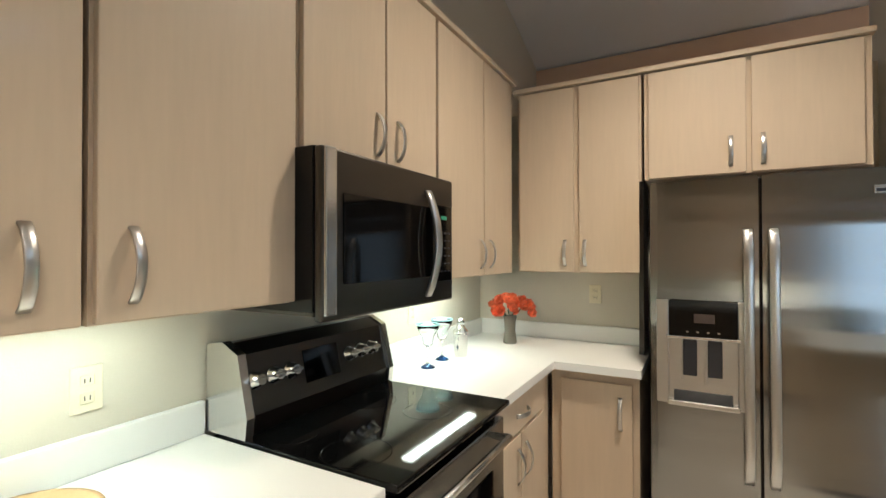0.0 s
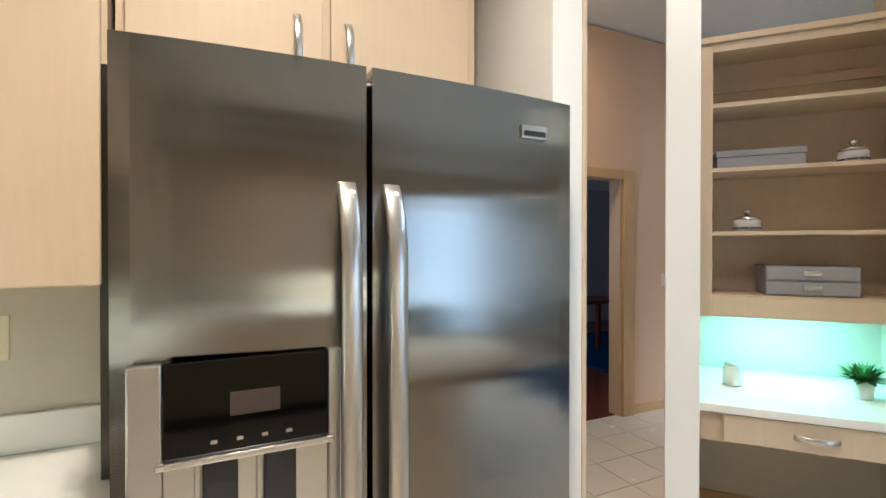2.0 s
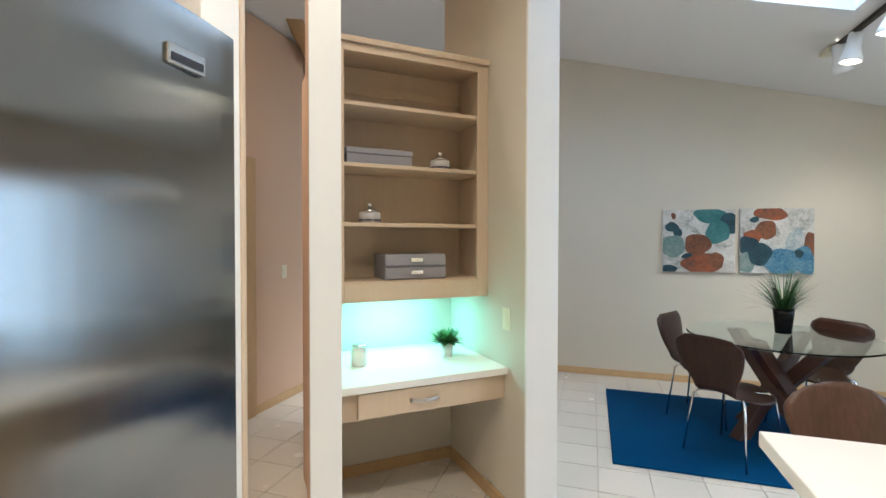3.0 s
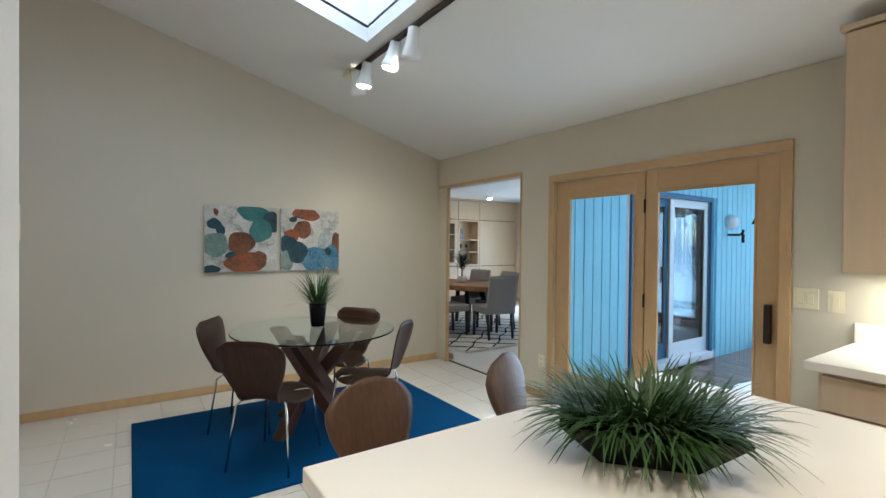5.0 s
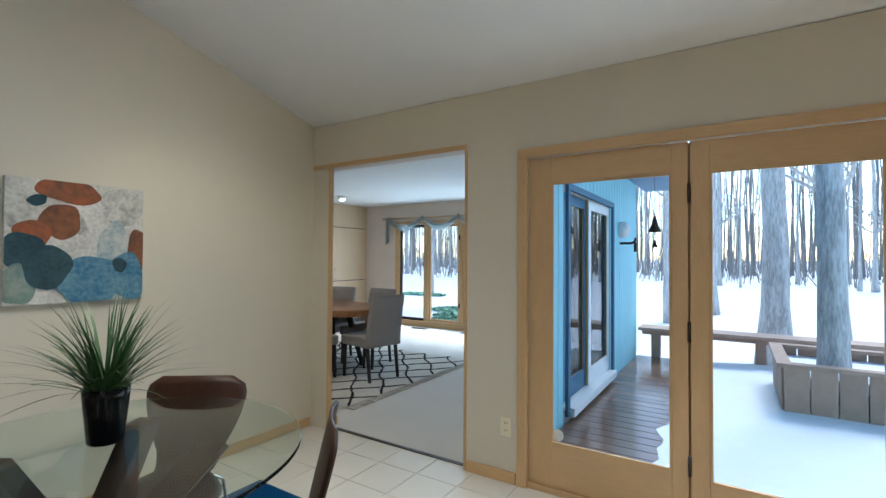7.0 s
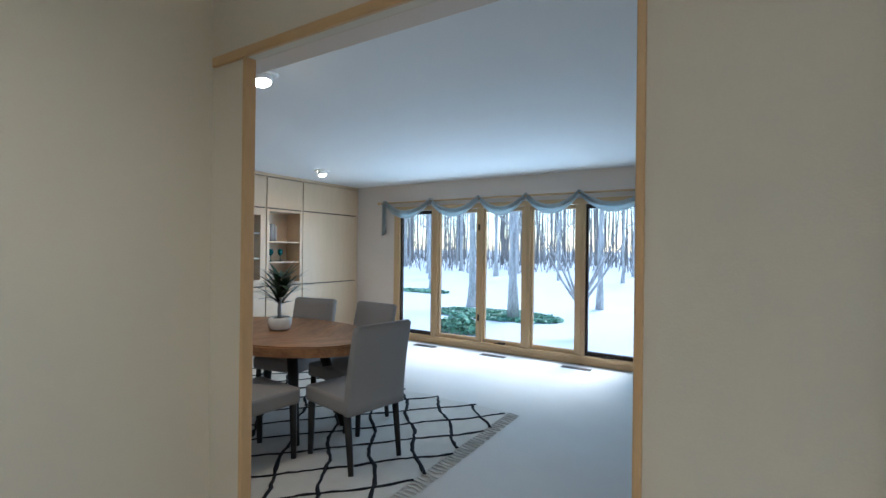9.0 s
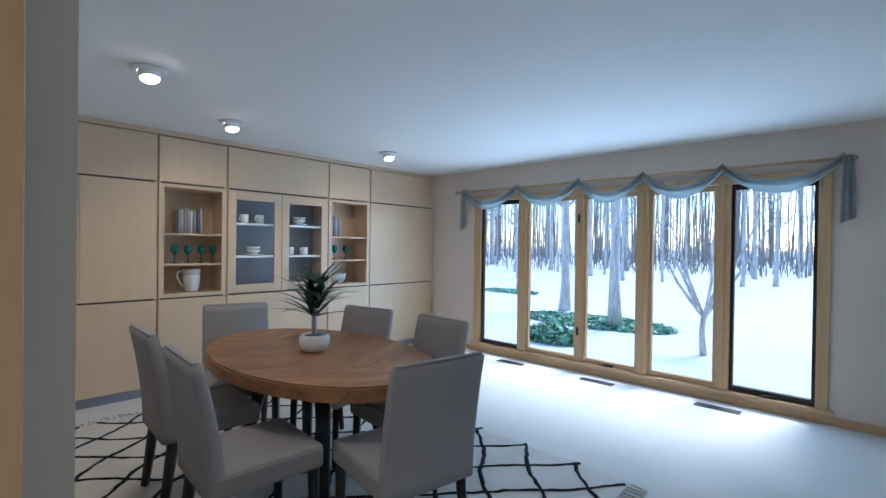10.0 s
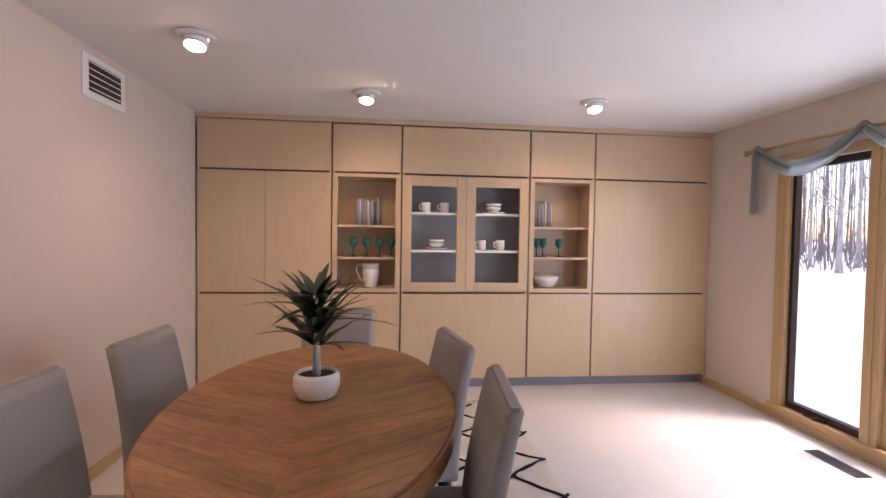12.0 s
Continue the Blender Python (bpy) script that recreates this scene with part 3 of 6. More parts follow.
# ---- microwave ----
mw = thing("microwave", "stainless over-the-range microwave with black window", "microwave")
MY0, MY1, MXF = 1.235, 1.99, -0.60
part("body", B(-1.07, MXF - 0.03, MY0, MY1, 1.31, 1.77, bevel=0.004), BLACK, mw)
fr = part("front", B(MXF - 0.029, MXF, MY0, MY1, 1.285, 1.768, bevel=0.008), DARKSTEEL, mw, "brushed dark stainless front")
part("post", B(MXF, MXF + 0.012, MY0 + 0.004, MY0 + 0.05, 1.302, 1.766, bevel=0.005), CHROME, mw)
part("window", B(MXF, MXF + 0.004, MY0 + 0.085, MY1 - 0.165, 1.385, 1.645, bevel=0.001), BLACKG, mw, "black glass door window")
part("control_panel", B(MXF, MXF + 0.004, MY1 - 0.135, MY1 - 0.02, 1.365, 1.66, bevel=0.001), BLACKG, mw, "black glass keypad")
hp = [(MXF + 0.004 + 0.040 * math.sin(math.pi * i / 12) ** 0.8, MY1 - 0.205 + 0.012 * math.sin(math.pi * i / 12), 1.315 + 0.39 * i / 12) for i in range(13)]
part("handle", strap(hp, (0.35, 1, 0), 0.030, 0.014), SATIN, mw, "arched satin metal handle")
ctl = bpy.data.objects["control_panel"]
part("clock", B(MXF + 0.004, MXF + 0.0048, MY1 - 0.105, MY1 - 0.06, 1.605, 1.620), CLOCKGLOW, ctl, "green clock digits")
for r in range(6):
    for c in range(3):
        part("key", B(MXF + 0.004, MXF + 0.0046, MY1 - 0.112 + c * 0.03, MY1 - 0.094 + c * 0.03, 1.40 + r * 0.03, 1.406 + r * 0.03), DARKIN, ctl)
part("vent_grille", B(-1.0, MXF - 0.05, MY0 + 0.02, MY1 - 0.02, 1.296, 1.309), DARKSTEEL, mw)

# ---- refrigerator ----
fg = thing("refrigerator", "stainless side-by-side refrigerator with ice dispenser", "refrigerator")
FX0, FX1, FS, FY = 0.088, 1.03, 0.512, 2.665


def bowed(x0, x1, z0, z1, y0, depth, bow, cut=None):
    """A door whose front bows outwards along x."""
    n = 14
    out = [(x0 + (x1 - x0) * i / n, y0 - bow * math.sin(math.pi * (x0 + (x1 - x0) * i / n - FX0) / (FX1 - FX0)) ** 0.8) for i in range(n + 1)]
    return prism(out + [(x1, y0 + depth), (x0, y0 + depth)], "z", z0, z1)


part("body", B(FX0 + 0.005, FX1 - 0.005, FY + 0.06, 3.30, 0.02, 1.80, bevel=0.004), DARKSTEEL, fg)
d1 = part("freezer_door", bowed(FX0, FS - 0.006, 0.06, 1.80, FY, 0.055, 0.028), STEEL, fg)
d2 = part("fridge_door", bowed(FS + 0.006, FX1, 0.06, 1.80, FY, 0.055, 0.028), STEEL, fg)
for dd, x in ((d1, FS - 0.045), (d2, FS + 0.044)):
    hz = [0.50 + 1.07 * i / 44 for i in range(45)]
    bar = [(x, FY - 0.024 - 0.048 * (1 - (1 - min(1.0, min(z - 0.50, 1.57 - z) / 0.20)) ** 3), z) for z in hz]
    part("handle", strap(bar, (1, 0, 0), 0.036, 0.016), SATIN, dd, "long flat satin metal bar handle")
YD = FY - 0.029
dp = part("dispenser", B(0.115, 0.165, YD - 0.010, YD + 0.01, 0.80, 1.262, bevel=0.004), SATIN, d1, "ice and water dispenser surround")
part("surround", B(0.430, 0.455, YD - 0.010, YD + 0.01, 0.80, 1.262, bevel=0.004), SATIN, d1)
part("surround", B(0.1655, 0.4295, YD - 0.010, YD + 0.01, 0.80, 0.822, bevel=0.003), SATIN, d1)
part("panel", B(0.1655, 0.4295, YD - 0.012, YD - 0.004, 1.105, 1.262, bevel=0.002), BLACKG, d1, "black glass dispenser display")
part("screen", B(0.265, 0.345, YD - 0.0135, YD - 0.0122, 1.165, 1.205), VENTMAT, d1)
for k in range(4):
    part("button", B(0.235 + 0.04 * k, 0.245 + 0.04 * k, YD - 0.0135, YD - 0.0122, 1.122, 1.128), CHROME, d1)
part("recess", B(0.1655, 0.4295, YD + 0.0005, YD + 0.012, 0.823, 1.093), SATIN, d1)
for x in (0.222, 0.318):
    part("paddle", B(x, x + 0.055, YD - 0.010, YD, 0.93, 1.09, bevel=0.004), DARKIN, d1)
    part("chute", B(x - 0.012, x - 0.002, YD - 0.006, YD, 0.90, 1.09, bevel=0.002), SATIN, d1)
part("ledge", B(0.155, 0.44, YD - 0.022, YD - 0.004, 1.093, 1.105, bevel=0.003), CHROME, d1)
part("drip_tray", prism([(YD - 0.032, 0.823), (YD, 0.823), (YD, 0.862)], "x", 0.185, 0.41), BLACK, d1)
part("lip", B(0.160, 0.435, YD - 0.038, YD - 0.0105, 0.800, 0.822, bevel=0.004), CHROME, d1)
bd = part("badge", B(0.872, 0.945, FY - 0.022, FY - 0.004, 1.700, 1.732, bevel=0.003), CHROME, d2, "small chrome badge")
part("inlay", B(0.879, 0.938, FY - 0.0235, FY - 0.0222, 1.706, 1.718), DARKIN, bd)


# ---- outlets, switches ----
def plate(name, label, m, gangs=1, kind="outlet"):
    """A wall plate in its own x-z plane, facing -y."""
    t = thing(name, label, kind, m)
    w = 0.072 + 0.046 * (gangs - 1)
    part("plate", B(-w / 2, w / 2, -0.006, 0, -0.058, 0.058, bevel=0.002), IVORY, t)
    for g in range(gangs):
        x = (g - (gangs - 1) / 2) * 0.046
        if kind == "outlet":
            for z in (-0.022, 0.022):
                s = part("socket", B(x - 0.016, x + 0.016, -0.008, -0.005, z - 0.014, z + 0.014, bevel=0.003), IVORY, t)
                for dx in (-0.006, 0.006):
                    part("slot", B(x + dx - 0.0012, x + dx + 0.0012, -0.0088, -0.0078, z - 0.006, z + 0.006), BLACKWOOD, s)
        else:
            part("rocker", B(x - 0.015, x + 0.015, -0.010, -0.005, -0.032, 0.032, bevel=0.003), IVORY, t)
    return t


plate("wall_outlet", "ivory double wall outlet above the worktop", pose(-1.08, 0.90, 1.13, 0, 0, 90))
plate("wall_outlet", "ivory double wall outlet above the worktop", pose(-1.08, 2.42, 1.15, 0, 0, 90))
plate("wall_outlet", "ivory double wall outlet above the worktop", pose(-0.285, 3.325, 1.215))
plate("light_switch", "ivory two-gang rocker light switch", pose(1.775, YP1, 1.12, 0, 0, 180), 2, "switch")
plate("light_switch", "ivory single rocker light switch", pose(1.64, YP1, 1.115, 0, 0, 180), 1, "switch")
plate("wall_outlet", "ivory double wall outlet beside the patio door", pose(3.765, YP1, 0.335, 0, 0, 180))
plate("light_switch", "ivory light switch on the hall wall", pose(3.80, 4.65, 1.15), 1, "switch")
plate("light_switch", "ivory light switch inside the desk nook", NOOK @ pose(1.22, 2.08, 1.02, 0, 0, -90), 1, "switch")
th = thing("thermostat", "ivory thermostat box on the wall end", "thermostat", NOOK @ pose(1.405, 1.97, 1.46, 0, 0, 90))
part("cover", B(-0.04, 0.04, -0.028, 0, -0.06, 0.06, bevel=0.005), IVORY, th)
part("dial", B(-0.012, 0.012, -0.04, -0.027, -0.02, 0.0, bevel=0.004), CHROME, th)


# ---- things on the worktop ----
def martini(m):
    t = thing("margarita_glass", "clear cocktail glass with aqua rim and blue foot", "glass", m, group="cocktail glasses on the worktop")
    part("foot", lathe([(0.036, 0), (0.036, 0.004), (0.02, 0.012), (0.006, 0.022)], 24), BLUEGLASS, t, "deep blue glass foot")
    part("stem", lathe([(0.006, 0.022), (0.005, 0.05), (0.005, 0.085), (0.008, 0.10)], 16), CLEAR, t)
    part("bowl", lathe([(0.008, 0.10), (0.024, 0.115), (0.030, 0.15), (0.050, 0.185), (0.058, 0.21), (0.055, 0.21), (0.047, 0.187), (0.027, 0.152), (0.02, 0.12), (0.004, 0.106)], 28), CLEAR, t)
    part("rim", lathe([(0.059, 0.208), (0.0605, 0.213), (0.055, 0.215), (0.0545, 0.209)], 28, caps=False), AQUAGLASS, t, "aqua blue glass rim")
    return t


g1 = martini(pose(-0.875, 2.25, 0.916))
copy_thing(g1, pose(-0.897, 2.432, 0.916))
sh = thing("cocktail_shaker", "polished steel cocktail shaker", "shaker", pose(-0.85, 2.556, 0.916))
part("cup", lathe([(0.032, 0), (0.034, 0.004), (0.042, 0.12), (0.042, 0.125)], 28), CHROME, sh)
part("shoulder", lathe([(0.043, 0.1255), (0.043, 0.135), (0.026, 0.155), (0.022, 0.165)], 28), CHROME, sh)
part("cap", lathe([(0.021, 0.1655), (0.022, 0.185), (0.019, 0.20), (0.010, 0.205)], 24), CHROME, sh)
va = thing("flower_vase", "smoked glass vase of orange silk flowers", "vase", pose(-0.745, 3.03, 0.916))
part("vase", lathe([(0.040, 0), (0.042, 0.004), (0.040, 0.03), (0.033, 0.08), (0.036, 0.13), (0.044, 0.17), (0.040, 0.17), (0.030, 0.12)], 24), VASE, va)
rnd = random.Random(5)
bmf = bmesh.new()
for k in range(36):
    a, e = rnd.uniform(0, 6.283), rnd.uniform(0.05, 1.35)
    c = Vector((0.125 * math.cos(a) * math.cos(e), 0.125 * math.sin(a) * math.cos(e), 0.185 + 0.075 * math.sin(e)))
    nrm = (c - Vector((0, 0, 0.15))).normalized()
    for j in range(9):
        s = rnd.uniform(0.026, 0.042)
        q = nrm.to_track_quat("Z", "Y").to_matrix().to_4x4() @ pose(0, 0, 0, 0, 0, j * 40 * 1.7 + rnd.uniform(-15, 15)) @ pose(0, 0, 0, 35 + 20 * (j % 3) + rnd.uniform(-12, 12))
        vs = [bmf.verts.new(Matrix.Translation(c) @ q @ Vector(p)) for p in ((-s * 0.2, 0, 0), (s * 0.2, 0, 0), (s * 0.7, s * 0.7, s * 0.15), (s * 0.35, s * 1.25, s * 0.42), (-s * 0.35, s * 1.2, s * 0.36), (-s * 0.7, s * 0.6, s * 0.2))]
        bmf.faces.new(vs)
part("flowers", bmf, ORANGE, va, "orange and coral silk petals")["kind"] = "stuff"
bms = bmesh.new()
for k in range(9):
    a = k * 0.7
    tube([(0.012 * math.cos(a), 0.012 * math.sin(a), 0.02), (0.03 * math.cos(a), 0.03 * math.sin(a), 0.17), (0.07 * math.cos(a), 0.07 * math.sin(a), 0.21)], 0.0025, 5, bms)
part("stems", bms, LEAF_D, va)

# ---- island ----
il = thing("kitchen_island", "white-topped kitchen island with maple base", "island")
part("top", B(0.95, 1.79, 0.20, 1.60, 0.872, 0.915, bevel=0.004), LAMINATE, il)
part("body", B(0.98, 1.42, 0.25, 1.54, 0.10, 0.871), MAPLE, il)
part("toe_kick", B(1.02, 1.38, 0.28, 1.50, 0, 0.098), BLACKWOOD, il)
part("bracket", prism([(1.421, 0.60), (1.421, 0.870), (1.66, 0.870)], "y", 1.47, 1.51), OAK, il)
part("bracket", prism([(1.421, 0.60), (1.421, 0.870), (1.66, 0.870)], "y", 0.32, 0.36), OAK, il)


def blades(bm, n, r0, r1, h0, h1, length, width, droop, seed, base=(0, 0, 0), seg=5):
    """Thin arching leaves round a point."""
    rn = random.Random(seed)
    for _ in range(n):
        a, u = rn.uniform(0, 2 * math.pi), math.sqrt(rn.random())
        p = Vector(base) + Vector((r0 * u * math.cos(a), r1 * u * math.sin(a), 0))
        a2 = a + rn.uniform(-0.7, 0.7)
        tilt = rn.uniform(h0, h1) * (0.35 + 0.65 * u)
        L, w = length * rn.uniform(0.65, 1.1), width * rn.uniform(0.7, 1.2)
        d = Vector((math.cos(a2) * math.sin(tilt), math.sin(a2) * math.sin(tilt), math.cos(tilt)))
        side = Vector((-math.sin(a2), math.cos(a2), 0))
        left, right = [], []
        for i in range(seg + 1):
            f = i / seg
            ww = w * (1 - f ** 2.2) + 0.0004
            left.append(bm.verts.new(p - side * ww))
            right.append(bm.verts.new(p + side * ww))
            d = (d + Vector((math.cos(a2) * 0.35, math.sin(a2) * 0.35, -1)) * droop * rn.uniform(0.5, 1.2) / seg).normalized()
            p = p + d * L / seg
        for i in range(seg):
            bm.faces.new((left[i], right[i], right[i + 1], left[i + 1]))
    return bm


gp = thing("grass_planter", "dense green grass in a tapered black planter", "plant", pose(1.40, 0.93, 0.916, 0, 0, 40))
bp = bmesh.new()
lo = [bp.verts.new(p) for p in ((-0.10, -0.05, 0), (0.10, -0.05, 0), (0.10, 0.05, 0), (-0.10, 0.05, 0))]
hi = [bp.verts.new(p) for p in ((-0.19, -0.10, 0.09), (0.19, -0.10, 0.09), (0.19, 0.10, 0.09), (-0.19, 0.10, 0.09))]
bp.faces.new(lo)
bp.faces.new(hi)
for i in range(4):
    bp.faces.new((lo[i], lo[(i + 1) % 4], hi[(i + 1) % 4], hi[i]))
part("planter", bp, BLACK, gp, "black tapered planter")
part("grass", blades(bmesh.new(), 950, 0.175, 0.09, 0.2, 1.5, 0.165, 0.0032, 1.1, 3, (0, 0, 0.085)), LEAF, gp, "fine arching green blades")

# ---- counter by the patio door ----
rc = thing("base_cabinet", "pale maple base cabinet beside the patio door", "cabinet")
part("body", B(-1.08, 1.53, -1.215, -0.60, 0.10, 0.872), MAPLE, rc)
part("toe_kick", B(-1.08, 1.52, -1.215, -0.66, 0, 0.098), BLACKWOOD, rc)
for k in range(5):
    x = 1.515 - 0.5 * k
    part("door", B(x - 0.48, x, -0.60, -0.58, 0.12, 0.69, bevel=0.003), MAPLE, rc)
    part("drawer", B(x - 0.48, x, -0.60, -0.58, 0.70, 0.85, bevel=0.003), MAPLE, rc)
rt = thing("countertop", "white laminate worktop beside the patio door", "countertop")
part("top", B(-1.08, 1.56, -1.218, -0.52, 0.875, 0.915, bevel=0.004), LAMINATE, rt)
part("upstand", B(-1.08, 1.56, -1.218, -1.196, 0.9155, 1.017, bevel=0.003), LAMINATE, rt)
upper_cabinet("wall_cabinet", "y", -0.86, -0.5, 1.535, 1.285, 2.42, -1.218, [(0.55, 1.03), (1.04, 1.53)], pulls=(0.98, 1.09))
struct("trim_cabinet_cap_south", B(-0.5, 1.55, -1.218, -0.85, 2.423, 2.45, bevel=0.003), MAPLE, "light wooden cap along the cabinet tops", "trim")

# ---- desk nook ----
dk = thing("desk", "built-in desk with white top and one maple drawer", "desk", NOOK)
part("top", B(0.316, 1.218, 2.06, 2.768, 0.735, 0.77, bevel=0.003), LAMINATE, dk)
part("apron", B(0.316, 1.218, 2.10, 2.125, 0.60, 0.734), MAPLE, dk)
dw = part("drawer", B(0.43, 1.09, 2.075, 2.099, 0.61, 0.728, bevel=0.003), MAPLE, dk)
pull(dw, (0.68, 2.075, 0.67), (0.83, 2.075, 0.67), (0, -1, 0))
bc = thing("bookcase", "maple wall bookcase with three open shelves", "bookcase", NOOK)
SD = 2.30
part("side", B(0.316, 0.336, SD, 2.768, 1.13, 2.40), MAPLE, bc)
part("side", B(1.198, 1.218, SD, 2.768, 1.13, 2.40), MAPLE, bc)
part("back", B(0.337, 1.197, 2.60, 2.612, 1.13, 2.40), MAPLE, bc)
part("stile", B(0.316, 0.412, SD - 0.02, SD - 0.001, 1.12, 2.40, bevel=0.002), MAPLE, bc)
part("stile", B(1.152, 1.218, SD - 0.02, SD - 0.001, 1.12, 2.40, bevel=0.002), MAPLE, bc)
part("rail", B(0.4125, 1.1515, SD - 0.02, SD - 0.001, 1.12, 1.215, bevel=0.002), MAPLE, bc)
part("rail", B(0.4125, 1.1515, SD - 0.02, SD - 0.001, 2.36, 2.40, bevel=0.002), MAPLE, bc)
part("cap", B(0.314, 1.219, SD - 0.035, 2.768, 2.401, 2.43, bevel=0.003), MAPLE, bc)
part("bottom", B(0.337, 1.197, SD, 2.599, 1.205, 1.221), MAPLE, bc)
SHZ = (1.50, 1.80, 2.105)
for z in SHZ:
    part("shelf", B(0.338, 1.196, SD + 0.005, 2.598, z, z + 0.02, bevel=0.002), MAPLE, bc)
part("back_rail", B(0.3375, 1.1965, 2.585, 2.5995, 2.25, 2.30, bevel=0.002), MAPLE, bc)


def file_box(x0, x1, z, h, drawers):
    t = thing("storage_box", "grey paper drawer box with metal label pulls" if drawers else "flat grey paper storage box with a lid", "box", NOOK)
    part("body", B(x0, x1, SD + 0.05, SD + 0.26, z, z + h - (0 if drawers else 0.03), bevel=0.002), GREYBOX, t)
    if not drawers:
        part("lid", B(x0 - 0.004, x1 + 0.004, SD + 0.046, SD + 0.264, z + h - 0.029, z + h, bevel=0.002), GREYBOX, t)
    for k in range(drawers):
        zz = z + 0.006 + k * h / drawers
        f = part("drawer", B(x0 + 0.004, x1 - 0.004, SD + 0.042, SD + 0.05, zz, zz + h / drawers - 0.012, bevel=0.002), GREYBOX, t)
        part("pull", B((x0 + x1) / 2 - 0.035, (x0 + x1) / 2 + 0.035, SD + 0.036, SD + 0.042, zz + 0.02, zz + 0.042, bevel=0.002), CHROME, f)


file_box(0.64, 0.99, 1.222, 0.135, 2)
file_box(0.44, 0.79, SHZ[1] + 0.021, 0.085, 0)
for x, z in ((0.575, SHZ[0] + 0.021), (0.98, SHZ[1] + 0.021)):
    j = thing("lidded_jar", "patterned ceramic jar with a silver knob lid", "jar", NOOK @ pose(x, SD + 0.11, z))
    part("jar", lathe([(0.052, 0), (0.058, 0.006), (0.058, 0.05), (0.05, 0.056)], 8), BOOKS[1], j)
    for k in range(8):
        part("band", B(-0.02, 0.02, -0.0565, -0.0535, 0.012 + 0.0, 0.02, m=pose(0, 0, 0, 0, 0, 22.5 + k * 45)), BOOKS[2], j)
    l = part("lid", lathe([(0.054, 0.0565), (0.056, 0.062), (0.03, 0.074), (0.012, 0.078)], 16), CHROME, j)
    part("knob", lathe([(0.006, 0.0785), (0.016, 0.09), (0.016, 0.10), (0.006, 0.108)], 14), CHROME, l)
cj = thing("candle_jar", "small clear glass candle jar with white label", "candle", NOOK @ pose(0.52, 2.42, 0.771))
part("jar", lathe([(0.04, 0), (0.043, 0.004), (0.043, 0.07), (0.035, 0.085), (0.036, 0.095)], 20), CERAMIC, cj)
part("lid", lathe([(0.037, 0.0955), (0.037, 0.108), (0.03, 0.110)], 20), CHROME, cj)
pp = thing("potted_plant", "small green herb in a ribbed white pot", "plant", NOOK @ pose(1.02, 2.40, 0.771))
part("pot", lathe([(0.030, 0), (0.032, 0.004), (0.040, 0.085), (0.037, 0.085), (0.034, 0.07)], 20), CERAMIC, pp)
part("leaves", blades(bmesh.new(), 190, 0.035, 0.035, 0.1, 1.4, 0.085, 0.011, 0.6, 8, (0, 0, 0.08), seg=3), LEAF_L, pp)

for a in ((0.3145, 1.2045, 2.756, 2.7695), (1.205, 1.2195, 2.06, 2.7695)):
    ob = struct("baseboard_nook", B(*a, 0, 0.07, bevel=0.003), OAK, "light oak baseboard under the desk", "baseboard")
    ob.matrix_world = NOOK

# ---- hall and room behind ----
hc = thing("door_casing", "light oak door casing", "door frame", kind="structure")
part("jamb", B(3.29, 3.42, 4.625, 4.65, 0, 2.09, bevel=0.004), OAK, hc)
part("jamb", B(2.60, 2.69, 4.625, 4.65, 0, 2.09, bevel=0.004), OAK, hc)
part("head", B(2.691, 3.289, 4.625, 4.65, 2.01, 2.09, bevel=0.004), OAK_H, hc)
part("lining", B(3.27, 3.29, 4.651, 4.77, 0, 2.009), OAK, hc)
struct("baseboard_hall", B(3.422, 5.5, 4.635, 4.65, 0, 0.075, bevel=0.003), OAK_H, "light oak baseboard", "baseboard")
struct("ceiling_beam", tube([(3.55, 4.52, 3.50), (4.35, 4.52, 2.95), (5.49, 4.52, 2.17)], 0.09, 4), OAK_H, "exposed light wooden beam across the hall", "beam")
sd = struct("sill_hall", B(1.6, 2.5, 4.60, 4.65, 2.46, 2.49, bevel=0.003), OAK_H, "narrow wooden ledge high on the hall wall", "sill")
ct = thing("console_table", "red-brown wooden table in the bedroom", "table")
part("tabletop", B(4.1, 5.05, 6.25, 6.75, 0.70, 0.74, bevel=0.004), REDWOOD, ct)
for x, y in ((4.13, 6.28), (5.0, 6.28), (4.13, 6.70), (5.0, 6.70)):
    part("leg", B(x - 0.025, x + 0.03, y - 0.025, y + 0.03, 0.003, 0.699, bevel=0.003), REDWOOD, ct)
bp1 = thing("potted_plant", "small dark plant in a white pot on the bedroom table", "plant", pose(4.45, 6.5, 0.741))
part("pot", lathe([(0.05, 0), (0.06, 0.09), (0.055, 0.09)], 18), CERAMIC, bp1)
part("leaves", blades(bmesh.new(), 60, 0.04, 0.04, 0.2, 1.3, 0.2, 0.014, 0.8, 4, (0, 0, 0.08), 3), LEAF_D, bp1)
single("bedroom_rug", B(4.2, 6.4, 5.75, 7.6, 0.003, 0.014, bevel=0.003), BLUE, "blue rug on the red wooden floor", "rug")
fp = thing("floor_mirror", "dark framed picture leaning on the bedroom wall", "picture", pose(6.2, 7.3, 0.02, -8, 0, -60))
part("frame", B(-0.3, 0.3, -0.015, 0.015, 0, 1.1, bevel=0.004), BLACKWOOD, fp)
part("print", B(-0.25, 0.25, -0.018, -0.0155, 0.05, 1.05), CANVAS, fp)

